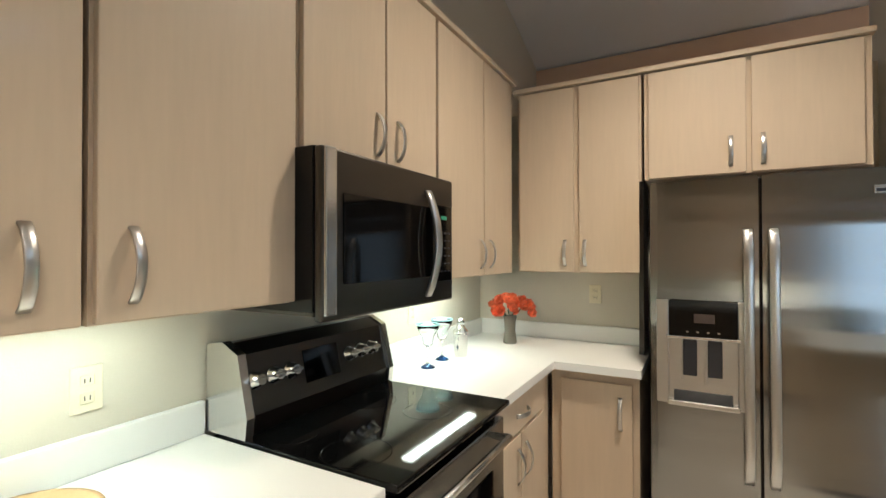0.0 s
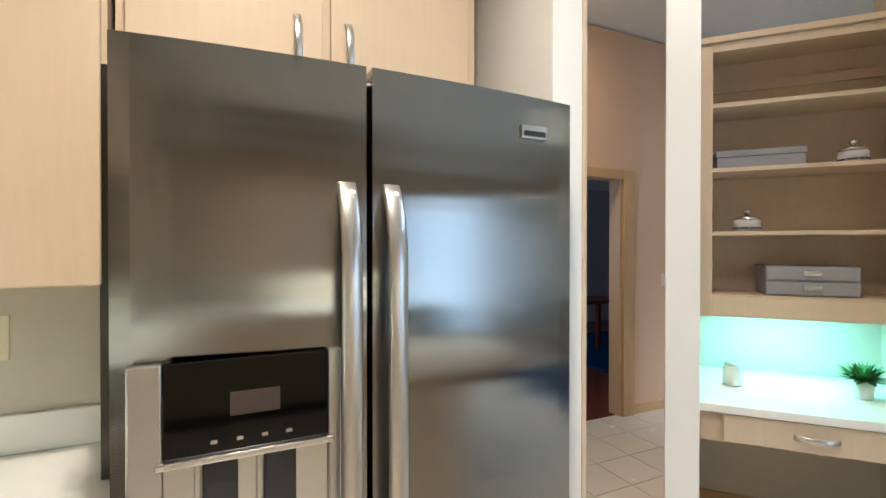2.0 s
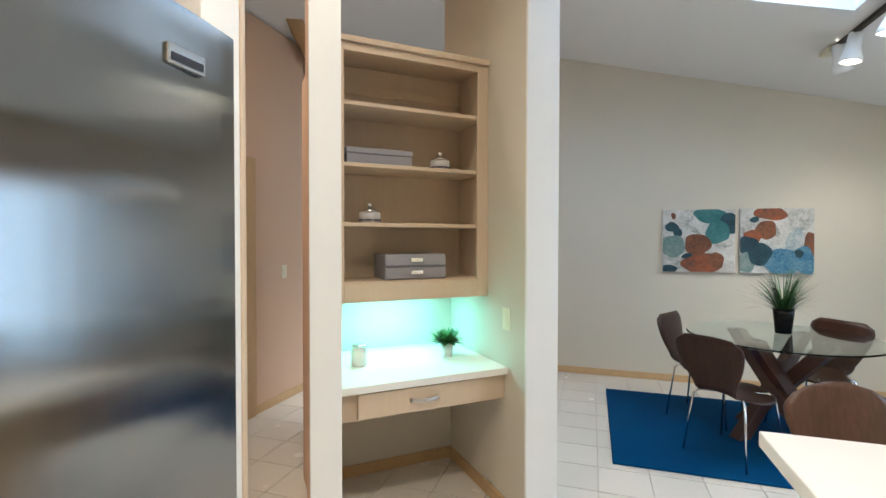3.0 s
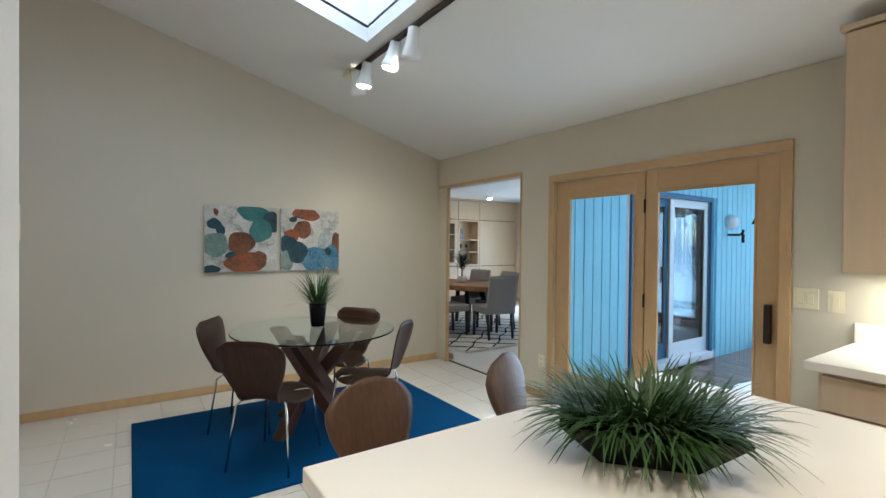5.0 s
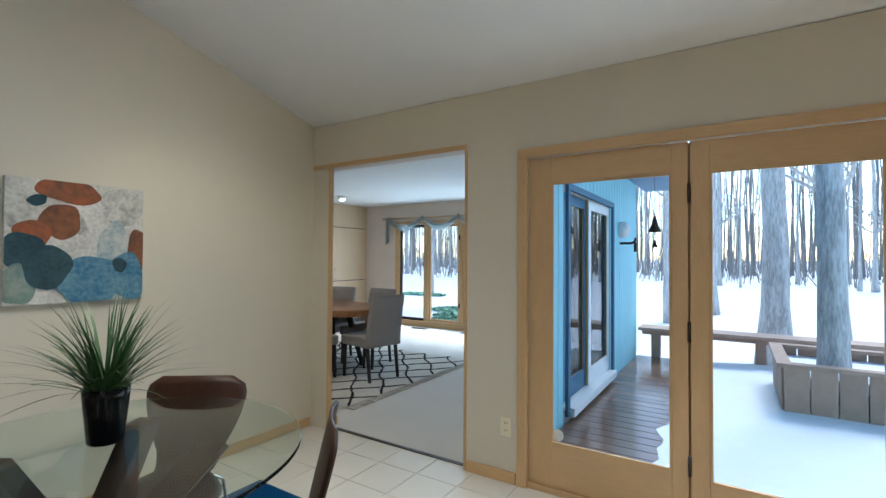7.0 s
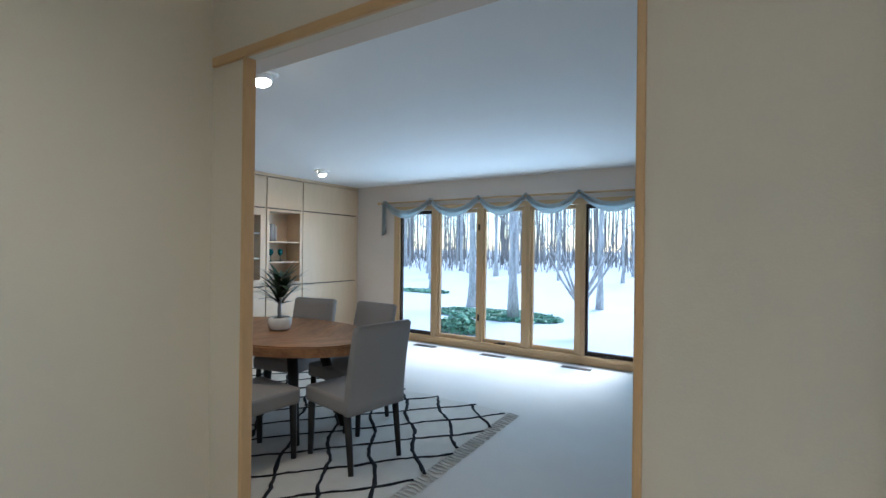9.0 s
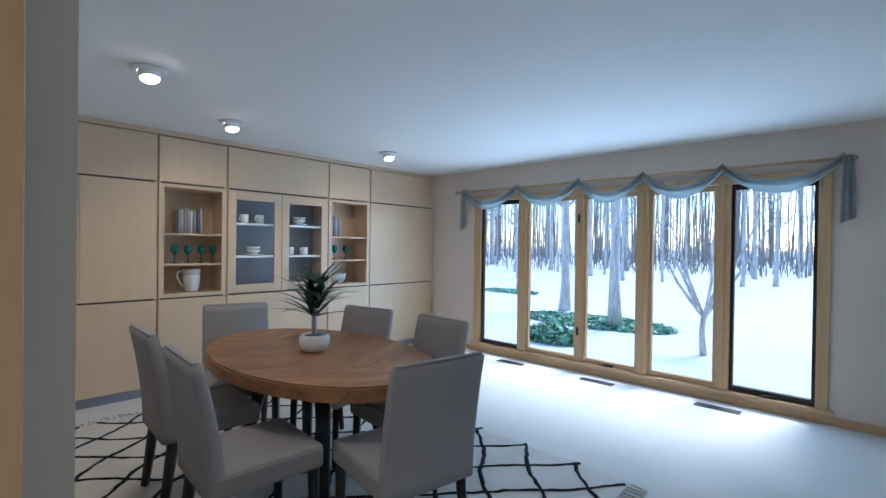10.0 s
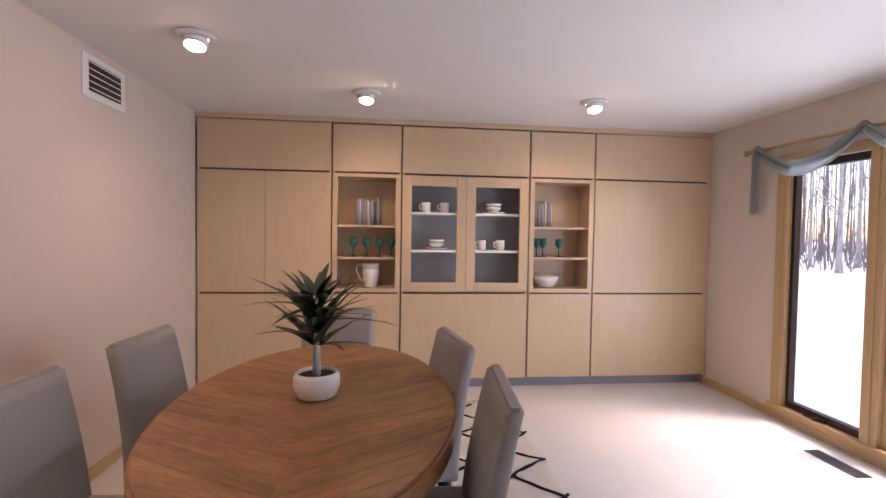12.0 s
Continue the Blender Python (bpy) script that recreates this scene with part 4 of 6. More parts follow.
# ---- trim in the breakfast nook ----
for nm, a in (("baseboard_east", (5.485, 5.5, -1.205, 4.6)),):
    struct(nm, B(*a, 0, 0.07, bevel=0.003), OAK, "light oak baseboard", "baseboard")
struct("baseboard_south", B(3.70, 4.04, -1.22, -1.205, 0, 0.07, bevel=0.003), OAK_H, "light oak baseboard", "baseboard")
dc = thing("doorway_casing", "light oak trim round the dining room doorway", "door frame", kind="structure")
part("jamb", B(4.045, 4.062, YP0 - 0.006, YP1 + 0.012, 0, 2.07, bevel=0.004), OAK, dc)
part("jamb", B(5.293, 5.31, -1.251, YP1 + 0.012, 0, 2.07, bevel=0.004), OAK, dc)
part("head", B(4.045, 5.49, YP0 - 0.006, YP1 + 0.012, 2.0705, 2.105, bevel=0.004), OAK_H, dc)
part("threshold", B(4.062, 5.293, -1.28, -1.255, 0, 0.008), VENTMAT, dc)


def register(x, y, w, d, m=None):
    t = thing("floor_register", "dark bronze floor heating register", "vent", m or pose(x, y, 0.001), group="floor registers")
    part("frame", B(-w / 2, w / 2, -d / 2, d / 2, 0, 0.004, bevel=0.001), VENTMAT, t)
    n = int(w / 0.02)
    for i in range(n):
        xx = -w / 2 + 0.012 + i * (w - 0.024) / max(1, n - 1)
        part("slat", B(xx - 0.003, xx + 0.003, -d / 2 + 0.012, d / 2 - 0.012, 0.0042, 0.007), BLACKWOOD, t)
    return t


register(3.18, -1.0, 0.34, 0.12)
for x in (7.72, 6.62, 5.50):
    register(x, -5.86, 0.36, 0.11)
register(0, 0, 0.30, 0.12, pose(4.21, -4.2, 0.001, 0, 0, 90))


# ---- sliding door ----
def leaf(t, x0, x1, y0, y1, z0, z1, gx0, gx1, gz0, gz1, wood=OAK, wood_h=OAK_H):
    part("stile", B(x0, gx0, y0, y1, z0, z1, bevel=0.003), wood, t)
    part("stile", B(gx1, x1, y0, y1, z0, z1, bevel=0.003), wood, t)
    part("rail", B(gx0 + 0.0005, gx1 - 0.0005, y0, y1, z0, gz0, bevel=0.003), wood_h, t)
    part("rail", B(gx0 + 0.0005, gx1 - 0.0005, y0, y1, gz1, z1, bevel=0.003), wood_h, t)
    g = part("pane", B(gx0 - 0.004, gx1 + 0.004, (y0 + y1) / 2 - 0.003, (y0 + y1) / 2 + 0.003, gz0 - 0.004, gz1 + 0.004), PANE, t)
    g.visible_shadow = False
    for a in ((gx0, gx0 + 0.012, gz0, gz1), (gx1 - 0.012, gx1, gz0, gz1), (gx0 + 0.012, gx1 - 0.012, gz0, gz0 + 0.012), (gx0 + 0.012, gx1 - 0.012, gz1 - 0.012, gz1)):
        part("bead", B(a[0], a[1], y1 - 0.012, y1 + 0.004, a[2], a[3], bevel=0.002), wood, t)


pd = thing("door_1", "light oak patio door with two glazed leaves", "door", kind="structure")
part("casing", B(1.842, 1.905, YP1, YP1 + 0.018, 0, 1.965, bevel=0.004), OAK, pd)
part("casing", B(3.628, 3.69, YP1, YP1 + 0.018, 0, 1.965, bevel=0.004), OAK, pd)
part("casing", B(1.842, 3.69, YP1, YP1 + 0.018, 1.9655, 2.025, bevel=0.004), OAK_H, pd)
part("sill", B(1.90, 3.635, -1.36, -1.222, 0.0, 0.03, bevel=0.003), OAK_H, pd)
leaf(pd, 2.778, 3.6345, -1.285, -1.245, 0.032, 1.964, 2.853, 3.49, 0.285, 1.81)
leaf(pd, 1.9005, 2.768, -1.285, -1.245, 0.032, 1.964, 2.037, 2.683, 0.265, 1.805)
part("astragal", B(2.735, 2.81, -1.298, -1.2865, 0.032, 1.964), OAK, pd)
part("handle", B(1.945, 1.98, -1.245, -1.205, 0.83, 1.065, bevel=0.008), BRONZE, pd, "dark bronze pull handle")
for z in (0.28, 0.95, 1.65):
    part("hinge", tube([(2.773, -1.238, z), (2.773, -1.238, z + 0.10)], 0.008), BRONZE, pd)
part("sticker", lathe([(0.035, 0), (0.035, 0.002)], 20), CERAMIC, pd).matrix_world = pose(3.455, -1.255, 0.335, 90)

# ---- breakfast nook ----
single("area_rug", B(3.45, 5.0, -0.395, 1.90, 0.001, 0.014, bevel=0.005), BLUE, "plain deep blue rug on the tile floor", "rug")
TX, TY = 4.24, 0.74
tb = thing("breakfast_table", "round glass table on crossed dark wooden legs", "table", pose(TX, TY, 0.015))
part("tabletop", lathe([(0.595, 0.722), (0.60, 0.726), (0.60, 0.731), (0.595, 0.735)], 64), TABLEGLASS, tb, "clear round glass top")
for k in range(4):
    a = radians(35 + 90 * k)
    leg = B(-0.04, 0.04, -0.045, 0.045, -0.50, 0.50, bevel=0.004)
    d = Vector((math.cos(a) * 0.62, math.sin(a) * 0.62, 0.72))
    q = d.to_track_quat("Z", "Y").to_matrix().to_4x4()
    off = Vector((-math.sin(a), math.cos(a), 0)) * 0.05
    bmesh.ops.transform(leg, matrix=Matrix.Translation(Vector((0, 0, 0.36)) + off) @ q, verts=leg.verts)
    bmesh.ops.bisect_plane(leg, geom=leg.verts[:] + leg.edges[:] + leg.faces[:], plane_co=(0, 0, 0.0), plane_no=(0, 0, -1), clear_outer=True)
    bmesh.ops.bisect_plane(leg, geom=leg.verts[:] + leg.edges[:] + leg.faces[:], plane_co=(0, 0, 0.72), plane_no=(0, 0, 1), clear_outer=True)
    bmesh.ops.holes_fill(leg, edges=leg.edges, sides=8)
    part("leg", leg, DARKWOOD, tb)
pt = thing("potted_grass", "spiky green grass in a black vase on the glass table", "plant", pose(4.33, 0.69, 0.751))
part("pot", lathe([(0.048, 0), (0.052, 0.004), (0.066, 0.15), (0.068, 0.18), (0.062, 0.18), (0.058, 0.16)], 28), BLACK, pt)
part("leaves", blades(bmesh.new(), 170, 0.04, 0.04, 0.05, 1.15, 0.34, 0.0038, 0.75, 11, (0, 0, 0.16)), LEAF, pt)


def veneer_shell(prof, widths, thick=0.011, nx=12, wrap=0.05):
    """A bent plywood shell: profile points (forward, up) with half-widths; edges curve up or forward."""
    bm = bmesh.new()
    rows = []
    for (f, z), w in zip(prof, widths):
        rows.append([(w * (2 * i / nx - 1), f, z, (2 * i / nx - 1)) for i in range(nx + 1)])
    grid = []
    for k, row in enumerate(rows):
        g = []
        p0, p1 = prof[max(0, k - 1)], prof[min(len(prof) - 1, k + 1)]
        t = Vector((0, p1[0] - p0[0], p1[1] - p0[1])).normalized()
        nrm = Vector((0, -t.z, t.y)) * -1
        for x, f, z, u in row:
            g.append(bm.verts.new(Vector((x, f, z)) - nrm * wrap * (abs(u) ** 2.2) * min(1, widths[k] / 0.2)))
        grid.append(g)
    for a, b in zip(grid, grid[1:]):
        for i in range(nx):
            fc = bm.faces.new((a[i], a[i + 1], b[i + 1], b[i]))
            fc.smooth = True
    bmesh.ops.recalc_face_normals(bm, faces=bm.faces)
    bmesh.ops.solidify(bm, geom=bm.faces[:], thickness=thick)
    return bm


def shell_chair(m):
    """A moulded plywood chair: waisted back, rounded seat, four splayed chrome legs; faces +y."""
    t = thing("shell_chair", "moulded walnut plywood chair on thin chrome legs", "chair", m, group="chairs round the glass table")
    prof, wid = [], []
    for i in range(10):
        u = i / 9
        prof.append((0.21 - 0.37 * u, 0.445 - 0.022 * math.sin(math.pi * u) - 0.012 * (1 - u) ** 3))
        wid.append((0.10 + 0.115 * min(1, u * 3.2) ** 0.6) * (1 if u < 0.7 else 1 - 0.45 * ((u - 0.7) / 0.3) ** 1.5))
    for i in range(1, 6):
        a = radians(90 * i / 6)
        prof.append((-0.16 - 0.045 * math.sin(a), 0.445 + 0.045 * (1 - math.cos(a))))
        wid.append(0.115 + 0.004 * i)
    for i in range(0, 10):
        u = i / 9
        prof.append((-0.207 - 0.075 * u, 0.49 + 0.32 * u))
        w = 0.135 + 0.085 * math.sin(min(1, u * 1.25) * math.pi / 2)
        if u > 0.82:
            w *= 1 - 0.30 * ((u - 0.82) / 0.18) ** 2
        wid.append(w)
    part("seat_shell", veneer_shell(prof, wid, 0.010, 12, 0.028), WALNUT, t, "one-piece bent walnut seat and back")
    part("underframe", lathe([(0.07, 0.405), (0.075, 0.408), (0.075, 0.414), (0.07, 0.416)], 20), CHROME, t)
    for sx in (-1, 1):
        for fy, f0 in ((0.19, 0.03), (-0.20, -0.03)):
            part("leg", tube([(sx * 0.03, f0, 0.41), (sx * 0.14, fy * 0.75, 0.415), (sx * 0.165, fy * 0.9, 0.39), (sx * 0.205, fy * 1.12, 0.0)], 0.0075, 8), CHROME, t, "thin chrome leg")
    return t


def facing(x, y, tx, ty, z=0.0):
    return pose(x, y, z, 0, 0, math.degrees(math.atan2(-(tx - x), ty - y)))


CH = [(3.83, 1.13, 4.24, 0.74), (4.51, 1.15, 4.26, 0.74), (4.46, 0.45, 4.22, 0.78), (3.96, 0.44, 4.24, 0.72)]
chair = shell_chair(facing(*CH[0], z=0.016))
for c in CH[1:]:
    copy_thing(chair, facing(*c, z=0.016))


def bar_stool(m):
    t = thing("bar_stool", "walnut plywood stool with a rounded back", "stool", m, group="stools at the island")
    prof, wid = [], []
    for i in range(8):
        u = i / 7
        prof.append((0.18 - 0.34 * u, 0.70 - 0.012 * math.sin(math.pi * u)))
        wid.append(0.17 * math.sin(math.pi * (0.22 + 0.60 * u)) + 0.02)
    for i in range(1, 5):
        a = radians(18 * i)
        prof.append((-0.16 - 0.05 * math.sin(a), 0.70 + 0.05 * (1 - math.cos(a))))
        wid.append(0.11 - 0.005 * i)
    for i in range(13):
        u = i / 12
        prof.append((-0.21 - 0.06 * u, 0.75 + 0.235 * u))
        wid.append(0.09 + 0.065 * math.sin(math.pi * (0.06 + 0.74 * u)) if u < 0.75 else max(0.012, 0.142 * math.sqrt(max(0.0, 1 - ((u - 0.60) / 0.405) ** 2)) * 1.06))
    part("seat_shell", veneer_shell(prof, wid, 0.013, 12, 0.02), WALNUT_L, t)
    for sx in (-1, 1):
        for fy in (-0.16, 0.16):
            part("leg", tube([(sx * 0.05, fy * 0.5, 0.685), (sx * 0.12, fy * 0.9, 0.67), (sx * 0.19, fy * 1.15, 0.001)], 0.009, 8), CHROME, t)
    part("foot_ring", tube([(0.17 * math.cos(a * math.pi / 12), 0.17 * math.sin(a * math.pi / 12), 0.2) for a in range(25)], 0.007, 6), CHROME, t)
    return t


st = bar_stool(facing(1.84, 1.26, 0.84, 1.16))
copy_thing(st, facing(1.88, 0.60, 0.96, 0.21))


def canvas(m, w, h, blobs, label):
    t = thing("canvas_painting", label, "painting", m)
    part("canvas", B(-w / 2, w / 2, -0.035, 0, -h / 2, h / 2, bevel=0.003), CANVAS, t)
    lay = {}
    for k, (cx, cz, rx, rz, rot, mt) in enumerate(blobs):
        bm = bmesh.new()
        vs = []
        for i in range(28):
            a = 2 * math.pi * i / 28
            r = 1 + 0.06 * math.sin(3 * a + k) + 0.04 * math.sin(5 * a + 2 * k)
            px, pz = rx * r * math.cos(a), rz * r * math.sin(a)
            ca, sa = math.cos(rot), math.sin(rot)
            x, z = cx + px * ca - pz * sa, cz + px * sa + pz * ca
            vs.append(bm.verts.new((max(-w / 2 + 0.001, min(w / 2 - 0.001, x)), -0.0358 - 0.0006 * k, max(-h / 2 + 0.001, min(h / 2 - 0.001, z)))))
        bm.faces.new(vs)
        bmesh.ops.remove_doubles(bm, verts=bm.verts, dist=0.0005)
        part("painted_shape", bm, mt, t)
    return t


T_, N_, R_, U_, G_, K_, L_, B_ = PAINT_TEAL, PAINT_NAVY, PAINT_RUST, PAINT_BLUE, PAINT_GREY, PAINT_BROWN, PAINT_SAGE, PAINT_MIST


def pebbles(w, h, rows):
    """Shapes given in parts of the canvas's width and height, from its upper corner."""
    return [((u - 0.5) * w, (0.5 - v) * h, 1.12 * a * w, 1.12 * b * h, r, mt) for u, v, a, b, r, mt in rows]


canvas(pose(5.5, 1.035, 1.43, 0, 0, -90), 0.64, 0.62, pebbles(0.64, 0.62, [
    (0.33, 0.12, 0.10, 0.08, 0.4, G_), (0.15, 0.10, 0.03, 0.05, 0.2, K_), (0.40, 0.30, 0.13, 0.04, -0.6, G_), (0.85, 0.55, 0.11, 0.06, 0.2, G_),
    (0.16, 0.86, 0.15, 0.10, 0, G_), (0.93, 0.88, 0.02, 0.07, -0.5, G_), (0.66, 0.10, 0.20, 0.11, -0.1, T_), (0.93, 0.22, 0.11, 0.15, 0.2, N_),
    (0.76, 0.36, 0.145, 0.17, -0.2, T_), (0.13, 0.28, 0.09, 0.07, -0.2, N_), (0.21, 0.36, 0.055, 0.07, 0.3, N_), (0.13, 0.59, 0.17, 0.16, 0, L_),
    (0.56, 0.86, 0.26, 0.15, 0.1, R_), (0.75, 0.81, 0.09, 0.12, 0.3, K_), (0.49, 0.56, 0.165, 0.155, 0.1, K_), (0.34, 0.74, 0.07, 0.035, 0.3, N_),
    (0.08, 0.95, 0.12, 0.05, 0, N_)]), "square canvas painting of teal and rust pebble shapes")
canvas(pose(5.5, 0.375, 1.43, 0, 0, -90), 0.60, 0.62, pebbles(0.60, 0.62, [
    (0.10, 0.28, 0.11, 0.14, 0.2, G_), (0.83, 0.17, 0.17, 0.15, 0.2, G_), (0.50, 0.36, 0.04, 0.11, 0.3, G_), (0.75, 0.50, 0.11, 0.17, -0.2, B_),
    (0.42, 0.08, 0.21, 0.09, -0.1, R_), (0.36, 0.33, 0.13, 0.13, 0, K_), (0.20, 0.17, 0.06, 0.04, 0.3, N_), (0.17, 0.45, 0.11, 0.11, 0.2, R_),
    (0.96, 0.57, 0.09, 0.18, 0, K_), (0.11, 0.57, 0.14, 0.12, 0.3, N_), (0.08, 0.84, 0.11, 0.14, 0.1, L_), (0.87, 0.80, 0.13, 0.20, 0.2, U_),
    (0.57, 0.82, 0.23, 0.19, 0, U_), (0.27, 0.70, 0.15, 0.16, 0, N_), (0.80, 0.69, 0.05, 0.06, 0.4, N_)]), "square canvas painting of navy and rust pebble shapes")

# track lights
tr = thing("track_light", "white ceiling track with four spot heads", "track light")
YT = 0.36
zt = slope(YT)
part("track", B(2.9, 4.5, YT - 0.018, YT + 0.018, zt - 0.028, zt - 0.002, bevel=0.002), BRONZE, tr)
part("feed_box", B(4.42, 4.56, YT - 0.05, YT + 0.05, zt - 0.04, zt - 0.003, bevel=0.004), IVORY, tr)
for x, tx, ty in ((4.38, 0.25, -0.25), (4.18, 0.05, 0.1), (3.72, 0.1, 0.15), (3.45, 0.55, -0.2)):
    p = Vector((x, YT, zt - 0.075))
    d = Vector((tx, ty, -0.8)).normalized()
    q = Matrix.Translation(p) @ (-d).to_track_quat("Z", "Y").to_matrix().to_4x4() @ Matrix.Scale(1.2, 4)
    hd = lathe([(0.012, 0.055), (0.032, 0.045), (0.036, -0.04), (0.05, -0.085), (0.056, -0.115), (0.050, -0.115), (0.040, -0.07)], 24, caps=False)
    bmesh.ops.transform(hd, matrix=q, verts=hd.verts)
    h = part("spot_head", hd, WHITE, tr)
    bl = lathe([(0.002, -0.055), (0.042, -0.075), (0.044, -0.098), (0.002, -0.104)], 20)
    bmesh.ops.transform(bl, matrix=q, verts=bl.verts)
    part("bulb", bl, LAMPGLOW, h, "glowing warm bulb")
    part("stem", tube([(x, YT, zt - 0.03), (x, YT, zt - 0.075)], 0.008), WHITE, h)
    spot("track_spot", q @ Vector((0, 0, -0.13)), q @ Vector((0, 0, -1)), 27, (1.0, 0.86, 0.66), 95, 0.8, 0.04)

# ---- dining room: built-in cabinets ----
XD = 9.28
COLS = [(-1.345, -2.475), (-2.485, -3.09), (-3.10, -4.275), (-4.285, -4.90), (-4.91, -6.055)]
wu = []
for k, (ya, yb) in enumerate(COLS):
    y0, y1 = yb, ya
    t = thing("built_in_cabinet", ["maple built-in cabinet with flat doors", "maple built-in cabinet with open display shelves", "maple built-in cabinet with two glass doors", "maple built-in cabinet with open display shelves", "maple built-in cabinet with flat doors"][k], "cabinet")
    niche = k in (1, 2, 3)
    if niche:
        part("side", B(XD + 0.022, 9.725, y0, y0 + 0.02, 0.09, 2.40), MAPLE_D, t)
        part("side", B(XD + 0.022, 9.725, y1 - 0.02, y1, 0.09, 2.40), MAPLE_D, t)
        part("back", B(9.60, 9.72, y0 + 0.021, y1 - 0.021, 0.09, 2.40), MAPLE_D, t)
        part("bottom", B(XD + 0.022, 9.599, y0 + 0.021, y1 - 0.021, 0.895, 0.93), MAPLE_D, t)
        part("top", B(XD + 0.022, 9.599, y0 + 0.021, y1 - 0.021, 1.925, 1.96), MAPLE_D, t)
    else:
        part("body", B(XD + 0.022, 9.725, y0, y1, 0.09, 2.40), MAPLE_D, t)
    part("top_door", B(XD, XD + 0.02, y0 + 0.003, y1 - 0.003, 1.972, 2.388, bevel=0.002), MAPLE_D, t)
    part("base_door", B(XD, XD + 0.02, y0 + 0.003, y1 - 0.003, 0.095, 0.880, bevel=0.002), MAPLE_D, t)
    for a, b in ([(y0, (y0 + y1) / 2), ((y0 + y1) / 2, y1)] if k == 0 else [(y0, y1)] if k == 4 else []):
        part("door", B(XD, XD + 0.02, a + 0.0015, b - 0.0015, 0.896, 1.956, bevel=0.001), MAPLE_D, t)
    part("shadow_rail", B(XD + 0.012, XD + 0.03, y0 + 0.02, y1 - 0.02, 1.957, 1.971), VENTMAT, t)
    part("shadow_rail", B(XD + 0.012, XD + 0.03, y0 + 0.02, y1 - 0.02, 0.881, 0.895), VENTMAT, t)
    if k in (1, 3):
        for a, b, lo, hi in ((y0, y0 + 0.045, 0.896, 1.956), (y1 - 0.045, y1, 0.896, 1.956), (y0 + 0.0455, y1 - 0.0455, 0.896, 0.93), (y0 + 0.0455, y1 - 0.0455, 1.925, 1.956)):
            part("face_frame", B(XD, XD + 0.02, a, b, lo, hi, bevel=0.002), MAPLE_D, t)
        for z in ((1.21, 1.50) if k == 1 else (1.225, 1.51)):
            part("shelf", B(XD + 0.03, 9.598, y0 + 0.022, y1 - 0.022, z - 0.02, z, bevel=0.002), MAPLE_D, t)
    if k == 2:
        ym = (y0 + y1) / 2
        for a, b in ((y0 + 0.003, ym - 0.002), (ym + 0.002, y1 - 0.003)):
            dd = part("glass_door", B(XD, XD + 0.02, a, a + 0.085, 0.905, 1.95, bevel=0.002), MAPLE_D, t)
            part("stile", B(XD, XD + 0.02, b - 0.085, b, 0.905, 1.95, bevel=0.002), MAPLE_D, dd)
            part("rail", B(XD, XD + 0.02, a + 0.0855, b - 0.0855, 0.905, 0.985, bevel=0.002), MAPLE_D, dd)
            part("rail", B(XD, XD + 0.02, a + 0.0855, b - 0.0855, 1.86, 1.95, bevel=0.002), MAPLE_D, dd)
            g = part("pane", B(XD + 0.008, XD + 0.012, a + 0.08, b - 0.08, 0.98, 1.865), PANE, dd)
            g.visible_shadow = False
        for z in (1.28, 1.625):
            part("shelf", B(XD + 0.04, 9.598, y0 + 0.022, y1 - 0.022, z - 0.02, z, bevel=0.002), WHITE, t)
        part("lining", B(9.585, 9.599, y0 + 0.022, y1 - 0.022, 0.932, 1.924), GREYBOX, t)
struct("trim_built_in_top", B(XD + 0.005, 9.725, -6.085, -1.335, 2.402, 2.443), MAPLE_D, "maple filler strip under the ceiling", "trim")
struct("trim_built_in_side", B(XD + 0.01, 9.72, -6.085, -6.058, 0.0, 2.40), MAPLE_D, "maple filler strip beside the wall", "trim")
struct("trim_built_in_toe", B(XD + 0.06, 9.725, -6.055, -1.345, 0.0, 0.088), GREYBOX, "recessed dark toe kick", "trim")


def mug(x, y, z):
    t = thing("mug", "white ceramic mug on a cabinet shelf", "mug", pose(x, y, z, 0, 0, 200), group="mugs in the cabinet")
    part("cup", lathe([(0.036, 0), (0.040, 0.006), (0.042, 0.095), (0.038, 0.095), (0.036, 0.012)], 20), CERAMIC, t)
    part("handle", tube([(0, -0.040, 0.080), (0, -0.068, 0.072), (0, -0.070, 0.040), (0, -0.040, 0.022)], 0.006, 6), CERAMIC, t)


def bowls(x, y, z):
    t = thing("plate_and_bowl", "white bowls stacked on a white plate", "tableware", pose(x, y, z), group="stacked tableware")
    part("plate", lathe([(0.06, 0), (0.105, 0.012), (0.105, 0.018), (0.05, 0.008)], 28), CERAMIC, t)
    part("bowl", lathe([(0.04, 0.019), (0.07, 0.05), (0.072, 0.062), (0.066, 0.062), (0.035, 0.026)], 28), CERAMIC, t)
    part("bowl", lathe([(0.045, 0.063), (0.072, 0.085), (0.074, 0.096), (0.068, 0.096), (0.035, 0.068)], 28), CERAMIC, t)


for y, z in ((-3.33, 1.626), (-3.50, 1.626), (-3.86, 1.281), (-4.04, 1.281)):
    mug(9.42, y, z)
bowls(9.42, -3.43, 1.281)
bowls(9.42, -3.97, 1.626)


def goblet(x, y, z):
    t = thing("wine_glass", "teal green stemmed wine glass", "glass", pose(x, y, z), group="teal wine glasses")
    part("foot", lathe([(0.033, 0), (0.030, 0.004), (0.005, 0.010)], 18), TEAL, t)
    part("stem", lathe([(0.005, 0.0105), (0.004, 0.07), (0.008, 0.08)], 10), TEAL, t)
    part("bowl", lathe([(0.008, 0.0805), (0.033, 0.11), (0.036, 0.14), (0.030, 0.175), (0.028, 0.175), (0.033, 0.14)], 20), TEAL, t)


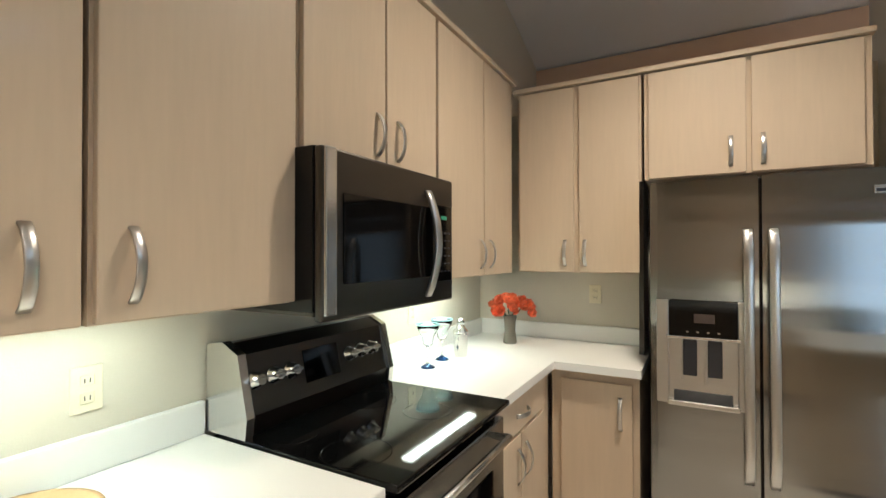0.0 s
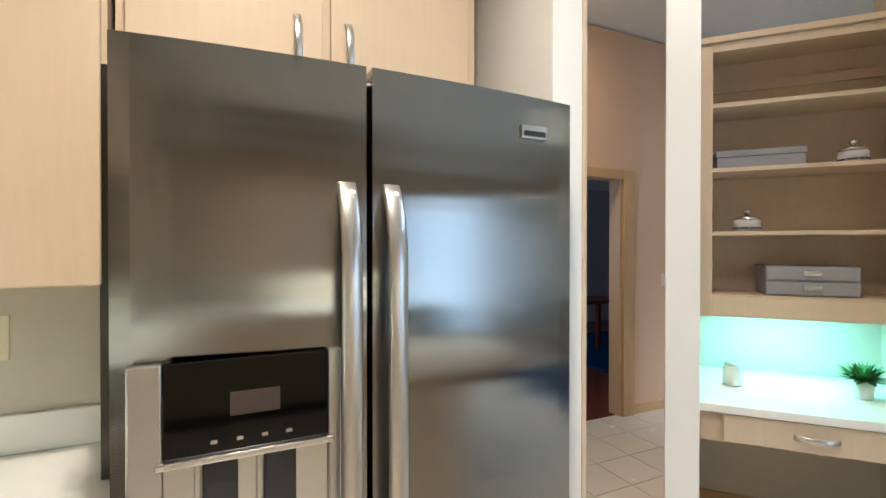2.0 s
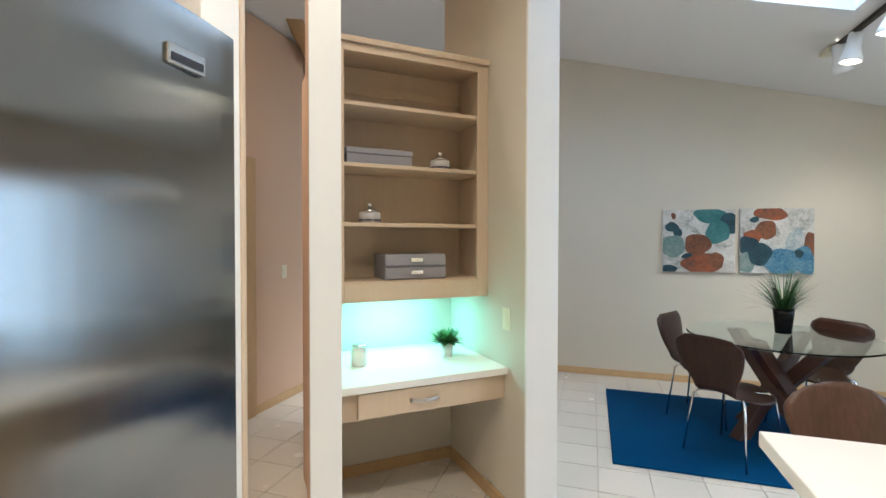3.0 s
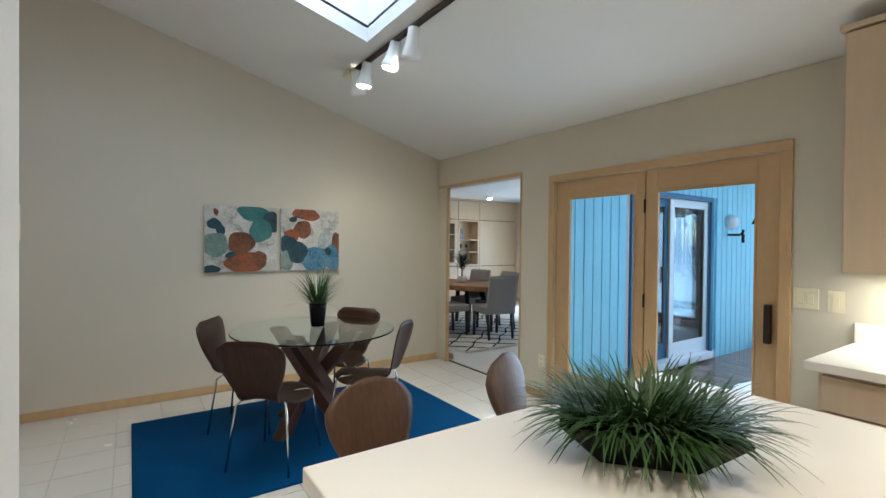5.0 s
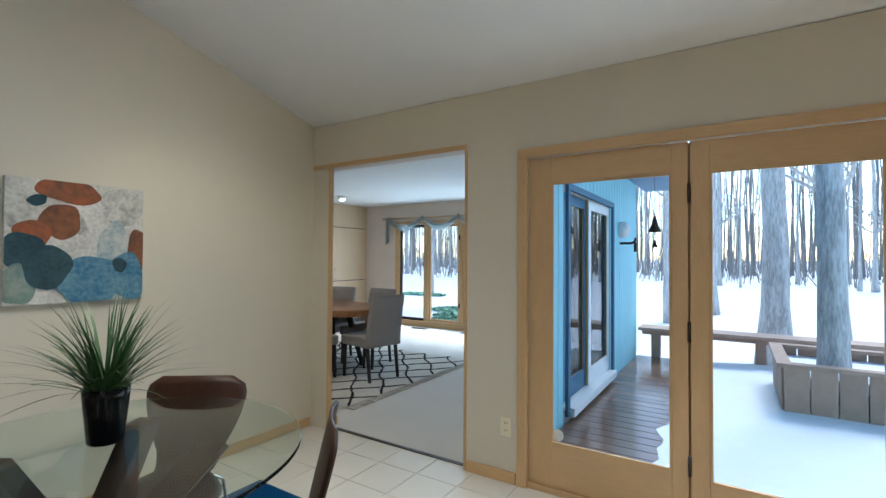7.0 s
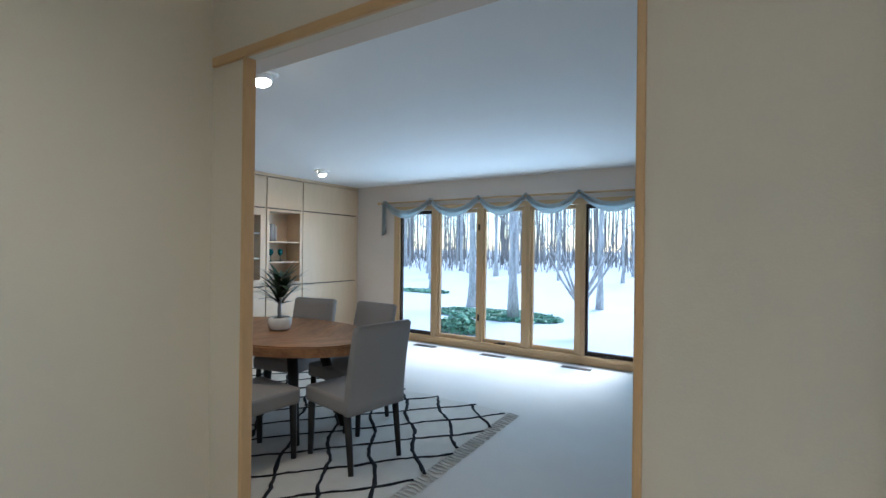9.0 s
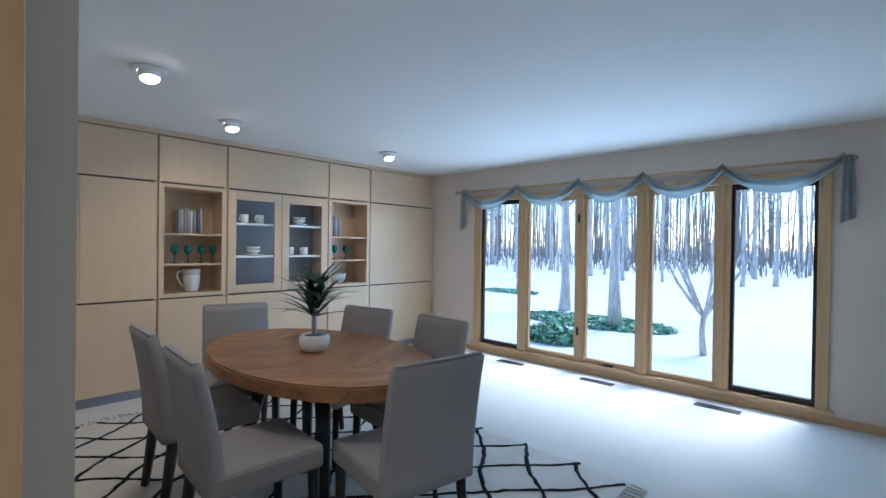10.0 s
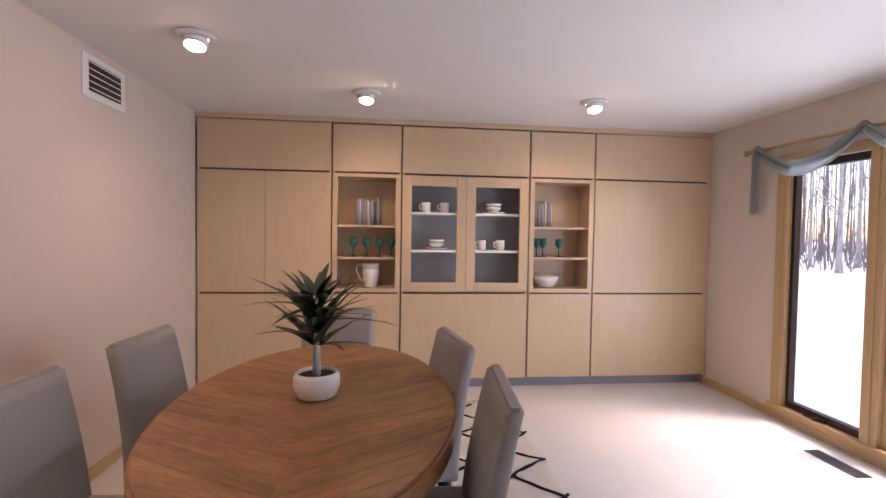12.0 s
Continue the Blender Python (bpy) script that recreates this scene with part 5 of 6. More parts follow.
for y in (-2.66, -2.78, -2.90, -3.01):
    goblet(9.42, y, 1.211)
for y in (-4.40, -4.46, -4.62):
    goblet(9.42, y, 1.226)
rb = random.Random(9)
for y, z, n in ((-2.68, 1.501, 8), (-4.36, 1.511, 6)):
    for k in range(n):
        w, h = rb.uniform(0.020, 0.034), rb.uniform(0.215, 0.25)
        bk = thing("book", "grey and white covered book standing on a shelf", "book", group="books on the display shelves")
        m = BOOKS[rb.choice((0, 0, 1, 1, 2))]
        part("cover", B(9.40, 9.56, y - w, y - 0.001, z, z + h, bevel=0.002), m, bk)
        part("spine", tube([(9.40, y - w / 2, z + 0.001), (9.40, y - w / 2, z + h - 0.001)], w / 2 - 0.001, 8), m, bk)
        y -= w
pc = thing("pitcher", "white ceramic pitcher with a loop handle", "pitcher", pose(9.44, -2.82, 0.931))
part("body", lathe([(0.055, 0), (0.060, 0.008), (0.075, 0.10), (0.078, 0.15), (0.070, 0.17), (0.075, 0.175), (0.080, 0.215), (0.088, 0.22), (0.082, 0.22), (0.070, 0.16)], 28), CERAMIC, pc)
part("handle", tube([(0, 0.075, 0.19), (0, 0.12, 0.20), (0, 0.135, 0.15), (0, 0.10, 0.08), (0, 0.07, 0.05)], 0.009, 8), CERAMIC, pc)
wb = single("serving_bowl", lathe([(0.07, 0), (0.085, 0.01), (0.12, 0.07), (0.128, 0.115), (0.12, 0.115), (0.10, 0.05), (0.06, 0.02)], 32), CERAMIC, "white ceramic serving bowl on a shelf", "bowl", m=pose(9.44, -4.50, 0.931))

# ---- dining table ----
EX, EY, AX, AY = 7.01, -2.725, 0.90, 0.555
dt = thing("dining_table", "oval herringbone plank table with black legs", "table", pose(EX, EY, 0.012))


def oval(x):
    return AY * math.sqrt(max(0.0, 1 - (x / AX) ** 2))


edge = prism([(AX * math.cos(2 * math.pi * i / 72), AY * math.sin(2 * math.pi * i / 72)) for i in range(72)], "z", 0.675, 0.738)
part("edge_band", edge, PLANK, dt, "thick wooden rim of the top")
# chevron boards, clipped to the oval
for side in (-1, 1):
    for k in range(-16, 17):
        c = k * 0.105
        pts = [(0.0, c), (0.0, c + 0.1035), (side * 0.70, c + 0.1035 + 0.40), (side * 0.70, c + 0.40)]
        bmb = bmesh.new()
        lo = [bmb.verts.new((y, x, 0.7385)) for x, y in [(p[0], p[1]) for p in pts]]
        f = bmb.faces.new(lo)
        for i in range(72):
            a = 2 * math.pi * (i + 0.5) / 72
            nx, ny = math.cos(a) / AX, math.sin(a) / AY
            ln = math.hypot(nx, ny)
            a0 = 2 * math.pi * i / 72
            co = Vector((AX * 0.985 * math.cos(a0), AY * 0.985 * math.sin(a0), 0))
            bmesh.ops.bisect_plane(bmb, geom=bmb.verts[:] + bmb.edges[:] + bmb.faces[:], plane_co=co, plane_no=(nx / ln, ny / ln, 0), clear_outer=True)
            if not bmb.faces:
                break
        if not bmb.faces:
            bmb.free()
            continue
        r = bmesh.ops.extrude_face_region(bmb, geom=bmb.faces[:])
        bmesh.ops.translate(bmb, vec=(0, 0, 0.010), verts=[v for v in r["geom"] if isinstance(v, bmesh.types.BMVert)])
        along = math.atan2(side * 0.70, 0.40)
        bmesh.ops.rotate(bmb, cent=(0, 0, 0), matrix=Matrix.Rotation(-along, 3, "Z"), verts=bmb.verts)
        part("plank", bmb, PLANK, dt).rotation_euler = (0, 0, along)
for x, y in ((-0.42, -0.20), (0.42, -0.20), (-0.42, 0.20), (0.42, 0.20)):
    part("leg", tube([(x * 0.75, y * 0.7, 0.674), (x * 1.15, y * 1.2, 0.0)], [0.055, 0.038], 4), BLACKWOOD, dt, "tapered black leg")
part("stretcher", B(-0.36, 0.36, -0.04, 0.04, 0.60, 0.673), BLACKWOOD, dt)
dp = thing("potted_plant", "dark spiky plant in a white ceramic bowl", "plant", pose(7.01, -2.72, 0.762))
part("pot", lathe([(0.070, 0), (0.082, 0.008), (0.094, 0.05), (0.092, 0.085), (0.082, 0.10), (0.076, 0.10), (0.078, 0.08)], 32), CERAMIC, dp)
part("soil", lathe([(0.078, 0.078), (0.076, 0.085)], 24), SOIL, dp)
part("trunk", tube([(0, 0, 0.08), (0.004, 0.002, 0.16), (0, 0, 0.26), (0.0, 0, 0.40)], [0.018, 0.016, 0.014, 0.006], 8), BARK, dp)
bml = bmesh.new()
for zz, nb, L in ((0.21, 14, 0.28), (0.26, 18, 0.31), (0.31, 18, 0.30), (0.36, 18, 0.26), (0.41, 15, 0.21)):
    blades(bml, nb, 0.012, 0.012, 0.7, 1.5, L, 0.018, 0.55, int(zz * 100), (0, 0, zz))
part("leaves", bml, LEAF_D, dp)


def dining_chair(m):
    """An upholstered parsons chair that faces +y."""
    t = thing("dining_chair", "grey linen dining chair with black legs", "chair", m, group="chairs round the dining table")
    part("seat", B(-0.235, 0.235, -0.235, 0.255, 0.365, 0.475, bevel=0.022), FABRIC, t)
    bm = bmesh.new()
    n = 10
    rings = []
    for i in range(n + 1):
        u = i / n
        z = 0.37 + 0.565 * u
        yb = -0.21 - 0.085 * u ** 1.6
        th = 0.075 - 0.022 * u
        w = 0.235 - 0.006 * u
        rings.append([bm.verts.new(p) for p in ((-w, yb + 0.012, z), (-w + 0.015, yb + th * 0.5, z), (w - 0.015, yb + th * 0.5, z), (w, yb + 0.012, z), (w, yb - th * 0.35, z), (w - 0.015, yb - th * 0.5, z), (-w + 0.015, yb - th * 0.5, z), (-w, yb - th * 0.35, z))])
    for a, b in zip(rings, rings[1:]):
        for i in range(8):
            f = bm.faces.new((a[i], a[(i + 1) % 8], b[(i + 1) % 8], b[i]))
            f.smooth = True
    bm.faces.new(rings[0])
    top = bm.faces.new(rings[-1])
    bmesh.ops.bevel(bm, geom=list(top.edges), offset=0.012, segments=2, affect="EDGES")
    part("backrest", bm, FABRIC, t)
    for sx in (-0.2, 0.2):
        for y, y2 in ((0.215, 0.225), (-0.19, -0.235)):
            part("leg", tube([(sx, y, 0.364), (sx, y2, 0.0)], [0.030, 0.022], 4), BLACKWOOD, t, "tapered black wooden leg")
    return t


DC = [(6.09, -2.62, -100), (6.58, -3.09, -5), (7.20, -3.03, 10), (7.33, -2.18, 177), (6.60, -2.14, 176), (7.80, -2.61, 74)]
chd = dining_chair(pose(DC[0][0], DC[0][1], 0.014, 0, 0, DC[0][2]))
for x, y, turn in DC[1:]:
    copy_thing(chd, pose(x, y, 0.014, 0, 0, turn))

# shag rug with wandering dark lines
rgx = thing("shag_rug", "cream shag rug with black diamond lines and fringe", "rug", pose(7.2, -2.82, 0.001))
RW, RH = 1.66, 1.16
bmr = bmesh.new()
nxr, nyr = 60, 40
gr = [[bmr.verts.new((-RW + 2 * RW * i / nxr, -RH + 2 * RH * j / nyr + (0.012 * math.sin(i * 0.7)), 0.010 + 0.003 * noise.noise(Vector((i * 0.9, j * 0.9, 0))))) for j in range(nyr + 1)] for i in range(nxr + 1)]
for i in range(nxr):
    for j in range(nyr):
        bmr.faces.new((gr[i][j], gr[i + 1][j], gr[i + 1][j + 1], gr[i][j + 1])).smooth = True
part("wool_top", bmr, RUGW, rgx, "cream wool pile")
bmk = bmesh.new()
rr = random.Random(2)


def rug_line(p0, p1):
    n = max(4, int((Vector(p1) - Vector(p0)).length / 0.05))
    ph = rr.uniform(0, 6)
    pts = []
    for i in range(n + 1):
        u = i / n
        x, y = p0[0] + (p1[0] - p0[0]) * u, p0[1] + (p1[1] - p0[1]) * u
        pts.append((x + 0.016 * math.sin(u * n * 0.5 + ph) + rr.uniform(-0.007, 0.007), y + 0.016 * math.cos(u * n * 0.43 + ph) + rr.uniform(-0.007, 0.007), 0.0125))
    tube(pts, [rr.uniform(0.009, 0.016) for _ in pts], 6, bmk, flat=0.35)


for k in range(-9, 10):
    for sgn in (-1, 1):
        cx = k * 0.40 + 0.1
        # lines y = sgn * 1.15 * (x - cx)
        lim = [(cx + sgn * -RH / 1.15, -RH), (cx + sgn * RH / 1.15, RH)]
        (xa, ya), (xb, yb) = lim
        ta, tb_ = 0.0, 1.0
        dx = xb - xa
        for bound, lower in ((-RW, True), (RW, False)):
            if abs(dx) > 1e-6:
                tt = (bound - xa) / dx
                if (dx > 0) == lower:
                    ta = max(ta, tt)
                else:
                    tb_ = min(tb_, tt)
        if tb_ - ta > 0.05:
            rug_line((xa + dx * ta, ya + (yb - ya) * ta), (xa + dx * tb_, ya + (yb - ya) * tb_))
part("pattern", bmk, RUGB, rgx, "charcoal woven diamond lines")["kind"] = "stuff"
bmg = bmesh.new()
for sx in (-1, 1):
    for i in range(58):
        y = -RH + 0.02 + i * (2 * RH - 0.04) / 57
        tube([(sx * RW, y, 0.010), (sx * (RW + 0.05), y + rr.uniform(-0.012, 0.012), 0.008), (sx * (RW + 0.10), y + rr.uniform(-0.02, 0.02), 0.005)], [0.008, 0.010, 0.006], 5, bmg, flat=0.6)
part("fringe", bmg, RUGW, rgx, "twisted cream fringe")["kind"] = "stuff"

# ceiling lamps
for x, y in ((6.235, -1.95), (7.67, -1.99), (8.52, -2.82), (8.48, -4.52)):
    l = thing("ceiling_spot", "white swivelling recessed ceiling spotlight", "ceiling light", pose(x, y, 2.444))
    part("ring", lathe([(0.095, 0), (0.10, -0.006), (0.09, -0.018), (0.065, -0.022), (0.06, -0.01)], 32), WHITE, l)
    eb = lathe([(0.058, -0.01), (0.060, -0.05), (0.052, -0.066), (0.050, -0.06)], 28, caps=False)
    bmesh.ops.transform(eb, matrix=pose(0, 0, 0, 0, 14, 0), verts=eb.verts)
    part("eyeball", eb, WHITE, l)
    bb = lathe([(0.002, -0.084), (0.030, -0.080), (0.048, -0.068), (0.048, -0.055), (0.002, -0.05)], 24)
    bmesh.ops.transform(bb, matrix=pose(0, 0, 0, 0, 14, 0), verts=bb.verts)
    part("bulb", bb, LAMPGLOW, l, "glowing warm bulb")
    spot("ceiling_spot_light", (x, y, 2.36), (x + 0.55, y, 1.0), 34, (1.0, 0.78, 0.52), 125, 1.0, 0.045)

wv = thing("air_return", "white louvred air return grille high on the wall", "vent", pose(8.035, -1.331, 2.275, 0, 0, 0))
part("frame", B(-0.20, 0.20, -0.008, 0, -0.12, 0.12, bevel=0.003), WHITE, wv)
part("opening", B(-0.15, 0.15, -0.010, -0.0085, -0.08, 0.085), VENTMAT, wv)
for i in range(5):
    part("louvre", B(-0.15, 0.15, -0.012, 0.012, -0.002, 0.002, m=pose(0, -0.016, -0.065 + i * 0.035, 35)), WHITE, wv)
for nm, a in (("baseboard_dining_south", (4.015, 9.27, -6.09, -6.075)), ("baseboard_dining_north", (5.32, 9.27, -1.345, -1.33))):
    struct(nm, B(*a, 0, 0.07, bevel=0.003), OAK_H, "light oak baseboard", "baseboard")
for y0, y1 in ((-6.07, -4.58), (-2.64, -1.35)):
    struct("baseboard_dining_west", B(4.0, 4.015, y0, y1, 0, 0.07, bevel=0.003), OAK, "light oak baseboard", "baseboard")

# ---- dining windows ----
WX = [(7.774, 8.385), (6.99, 7.665), (6.30, 6.905), (5.575, 6.19), (4.84, 5.465)]
wn = thing("window_1", "oak-framed row of five tall windows", "window", kind="structure")
part("casing", B(8.42, 8.49, -6.09, -6.07, 0.09, 2.09, bevel=0.004), OAK, wn)
part("casing", B(4.755, 4.815, -6.09, -6.07, 0.09, 2.09, bevel=0.004), OAK, wn)
part("casing", B(4.816, 8.419, -6.09, -6.07, 2.02, 2.09, bevel=0.004), OAK_H, wn)
part("sill", B(4.72, 8.52, -6.19, -6.055, 0.075, 0.115, bevel=0.004), OAK_H, wn)
part("frame_side", B(8.385, 8.419, -6.19, -6.072, 0.116, 2.019), OAK, wn)
part("frame_side", B(4.816, 4.84, -6.19, -6.072, 0.116, 2.019), OAK, wn)
for (a0, a1), (b0, b1) in zip(WX, WX[1:]):
    part("mullion", B(b1, a0, -6.19, -6.072, 0.116, 2.019, bevel=0.004), OAK, wn)
    part("mullion_bead", B((b1 + a0) / 2 - 0.012, (b1 + a0) / 2 + 0.012, -6.0715, -6.062, 0.116, 2.019, bevel=0.003), OAK, wn)
for k, (a, b) in enumerate(WX):
    dark = k in (0, 4)
    fm = BRONZE if dark else OAK
    part("sash", B(a + 0.001, a + 0.028, -6.16, -6.11, 0.117, 2.018), fm, wn)
    part("sash", B(b - 0.028, b - 0.001, -6.16, -6.11, 0.117, 2.018), fm, wn)
    part("sash", B(a + 0.029, b - 0.029, -6.16, -6.11, 0.117, 0.165), OAK_H if not dark else BRONZE, wn)
    part("sash", B(a + 0.029, b - 0.029, -6.16, -6.11, 1.965, 2.018), OAK_H if not dark else BRONZE, wn)
    g = part("pane", B(a + 0.02, b - 0.02, -6.138, -6.133, 0.155, 1.975), PANE, wn)
    g.visible_shadow = False
    if k in (0, 2, 4):
        cr = part("crank", B((a + b) / 2 - 0.05, (a + b) / 2 + 0.05, -6.115, -6.085, 0.117, 0.14, bevel=0.004), BRONZE, wn)
        part("crank_arm", tube([((a + b) / 2, -6.08, 0.135), ((a + b) / 2 + 0.09, -6.06, 0.13)], 0.007), BRONZE, cr)
for x in (6.95,):
    for z in (0.42, 1.70):
        part("latch", B(x - 0.012, x + 0.012, -6.068, -6.045, z, z + 0.09, bevel=0.004), BRONZE, wn)

vl = thing("valance", "sage swagged scarf valance on a wooden pole", "curtain")
part("pole", tube([(4.60, -6.02, 2.155), (8.75, -6.02, 2.155)], 0.014, 10), OAK_H, vl)
part("finial", lathe([(0.0, -0.03), (0.022, -0.015), (0.025, 0.0), (0.015, 0.02), (0.0, 0.03)], 14, at=(8.77, -6.02, 2.155), caps=False), OAK_H, vl)
sw = [8.62, 7.75, 6.93, 6.23, 5.52, 4.68]
for a, b in zip(sw, sw[1:]):
    bmv = bmesh.new()
    rows = []
    n = 16
    for i in range(n + 1):
        u = i / n
        x = a + (b - a) * u
        sag = 0.19 * (1 - (2 * u - 1) ** 2)
        row = []
        for j in range(11):
            v = j / 10
            hgt = 0.045 + 0.035 * math.sin(math.pi * u)
            row.append(bmv.verts.new((x, -6.0 + 0.026 * math.sin(v * 2.5 * math.pi + u * 1.5) + 0.02 * math.sin(math.pi * u), 2.175 - sag - hgt * (v - 0.3) * 1.6)))
        rows.append(row)
    for p, q in zip(rows, rows[1:]):
        for j in range(10):
            bmv.faces.new((p[j], p[j + 1], q[j + 1], q[j])).smooth = True
    bmesh.ops.solidify(bmv, geom=bmv.faces[:], thickness=0.004)
    part("swag", bmv, VALANCE, vl)
for x, w in ((8.655, 0.06), (4.655, 0.07)):
    bmv = bmesh.new()
    rows = []
    for i in range(8):
        z = 2.18 - 0.50 * i / 7
        rows.append([bmv.verts.new((x - w * (0.5 + 0.2 * i / 7) + 2 * w * (0.5 + 0.2 * i / 7) * j / 10, -6.02 + 0.022 * math.sin(j * 1.5), z - 0.05 * j / 10 * i / 7)) for j in range(11)])
    for p, q in zip(rows, rows[1:]):
        for j in range(10):
            bmv.faces.new((p[j], p[j + 1], q[j + 1], q[j])).smooth = True
    bmesh.ops.solidify(bmv, geom=bmv.faces[:], thickness=0.004)
    part("tail", bmv, VALANCE, vl)

# sliding door of the dining room, seen from both sides
sl = thing("door_2", "oak-lined sliding glass door to the deck", "door", kind="structure")
part("casing", B(4.0, 4.02, -2.86, -2.795, 0, 2.06, bevel=0.004), OAK, sl)
part("casing", B(4.0, 4.02, -4.565, -4.50, 0, 2.06, bevel=0.004), OAK, sl)
part("casing", B(4.0, 4.02, -4.499, -2.861, 2.0, 2.06, bevel=0.004), OAK, sl)
for y0, y1, x, clad in ((-3.62, -2.82, 3.955, SIDE_TRIM), (-4.495, -3.58, 3.915, WHITE)):
    for nm, a, b, lo, hi in (("stile", y0, y0 + 0.09, 0.02, 1.99), ("stile", y1 - 0.09, y1, 0.02, 1.99), ("rail", y0 + 0.0905, y1 - 0.0905, 0.02, 0.20), ("rail", y0 + 0.0905, y1 - 0.0905, 1.89, 1.99)):
        part(nm, B(x - 0.009, x + 0.018, a, b, lo, hi, bevel=0.003), OAK, sl)
        part("cladding", B(x - 0.018, x - 0.0095, a, b, lo, hi, bevel=0.002), clad, sl, "painted outer face")
    part("pane", B(x - 0.003, x + 0.003, y0 + 0.085, y1 - 0.085, 0.195, 1.895), PANE_DARK, sl).visible_shadow = False
part("outer_frame", B(3.84, 3.87, -2.76, -2.70, -0.05, 2.05), SIDE_TRIM, sl)
part("outer_frame", B(3.84, 3.87, -4.54, -4.48, -0.05, 2.05), SIDE_TRIM, sl)
part("outer_frame", B(3.84, 3.87, -4.479, -2.761, 1.99, 2.05), SIDE_TRIM, sl)
part("outer_sill", B(3.80, 3.93, -4.48, -2.76, -0.06, 0.015), WHITE, sl)
part("handle", B(3.975, 4.0, -3.55, -3.52, 0.95, 1.15, bevel=0.005), BRONZE, sl)

# ---- outside: ground, deck, siding ----
bmgd = bmesh.new()
bmesh.ops.create_circle(bmgd, cap_ends=True, segments=96, radius=1500)
bmesh.ops.translate(bmgd, vec=(3, 0, -0.42), verts=bmgd.verts)
struct("ground", bmgd, SNOW, "open snow-covered ground under the trees", "ground")
wx = struct("wall_siding", B(3.90, 3.939, -6.2, -2.73, 2.06, 2.9), SIDING, "blue vertical board siding")
for y0, y1, z0, z1 in ((-2.69, -1.34, -0.3, 2.9), (-6.2, -4.55, -0.3, 2.9)):
    struct("wall_siding", B(3.90, 3.939, y0, y1, z0, z1), SIDING, "blue vertical board siding")
yb = -1.345
while yb > -6.15:
    y2 = yb - 0.145
    lo = 2.055 if (y2 < -2.70 and yb > -4.54) else -0.2
    board = struct("siding_board", B(3.872, 3.899, max(y2, -6.2), yb - 0.012, lo, 2.9, bevel=0.003), SIDING, "blue vertical siding board")
    board.parent = wx
    for key in ("label", "category", "kind"):
        if key in board:
            del board[key]
    yb = y2
struct("wall_outer_south", B(-1.2, 3.87, -1.40, -1.335, 2.05, 2.9), SIDING, "blue siding above the patio door")
struct("wall_outer_west", B(-1.2, 1.84, -1.40, -1.335, -0.3, 2.9), SIDING, "blue siding beside the patio door")
struct("roof_eave", B(-1.4, 4.6, -1.9, -1.41, 2.55, 2.62), SIDE_TRIM, "blue painted roof eave", "roof")
struct("roof_eave_east", B(3.2, 3.87, -7.0, -1.91, 2.50, 2.57), SIDE_TRIM, "blue painted roof eave", "roof")
dkk = thing("deck", "wet brown wooden deck partly under snow", "deck")
DKM = mesh_of("deck_board", B(-3.0, 3.0, -0.069, 0.069, -0.03, 0, bevel=0.004), DECK)
for i in range(33):
    o = new("deck_board", DKM)
    o.parent = dkk
    o.matrix_world = pose(0.86, -1.48 - i * 0.145, -0.10)
part("joists", B(-2.1, 3.84, -6.2, -1.42, -0.30, -0.135), WEATHER, dkk)
bsn = bmesh.new()
n = 40
gs = [[bsn.verts.new((-2.1 + 5.2 * i / n + (0.12 * noise.noise(Vector((j * 0.35, 3, 1))) if i == n else 0), -6.2 + 4.3 * j / n, -0.098 + (0.05 * min(1, (n - i) / 6) * (1 + 0.4 * noise.noise(Vector((i * 0.2, j * 0.2, 5))))))) for j in range(n + 1)] for i in range(n + 1)]
for i in range(n):
    for j in range(n):
        bsn.faces.new((gs[i][j], gs[i + 1][j], gs[i + 1][j + 1], gs[i][j + 1])).smooth = True
single("deck_snow", bsn, SNOW, "thick fresh snow lying on the deck", "snow", kind="stuff")
bn = thing("deck_bench", "weathered wooden bench rail along the deck edge", "bench")
part("seat", B(-2.0, 3.82, -6.42, -6.02, 0.30, 0.345, bevel=0.004), WEATHER, bn)
part("apron", B(-2.0, 3.82, -6.40, -6.36, 0.20, 0.299), WEATHER, bn)
for x in (3.6, 2.3, 0.9, -0.6):
    part("leg", B(x - 0.06, x + 0.06, -6.30, -6.16, -0.1, 0.299, bevel=0.004), WEATHER, bn)
pb = thing("tree_planter", "square wooden planter box round a tree trunk", "planter", pose(1.60, -4.62, -0.12))
for k in range(4):
    for i in range(6):
        part("board", B(-0.60 + i * 0.2, -0.41 + i * 0.2, -0.62, -0.60, 0, 0.48, bevel=0.003, m=pose(0, 0, 0, 0, 0, 90 * k)), WEATHER, pb)
    part("rim", B(-0.66, 0.66, -0.66, -0.54, 0.481, 0.52, bevel=0.004, m=pose(0, 0, 0.0 if k % 2 else 0.0005, 0, 0, 90 * k)), WEATHER, pb)
part("soil", B(-0.59, 0.59, -0.59, 0.59, 0.3, 0.40), SNOW, pb)
gl = thing("wall_lantern", "white globe lamp on a black wall bracket", "lamp", pose(3.84, -5.0, 1.62))
part("bracket", tube([(0.03, 0, -0.05), (-0.12, 0, -0.05), (-0.16, 0, -0.02), (-0.16, 0, 0.02)], 0.016, 8), BRONZE, gl)
part("stem", tube([(-0.16, 0, -0.16), (-0.16, 0, -0.04)], 0.02, 8), BRONZE, gl)
part("globe", lathe([(0.01, 0.02), (0.07, 0.045), (0.105, 0.12), (0.09, 0.19), (0.045, 0.225), (0.005, 0.232)], 24), CERAMIC, gl)
wc = thing("wind_chime", "black bell-shaped wind chime under the eave", "wind chime", pose(3.42, -4.80, 1.70))
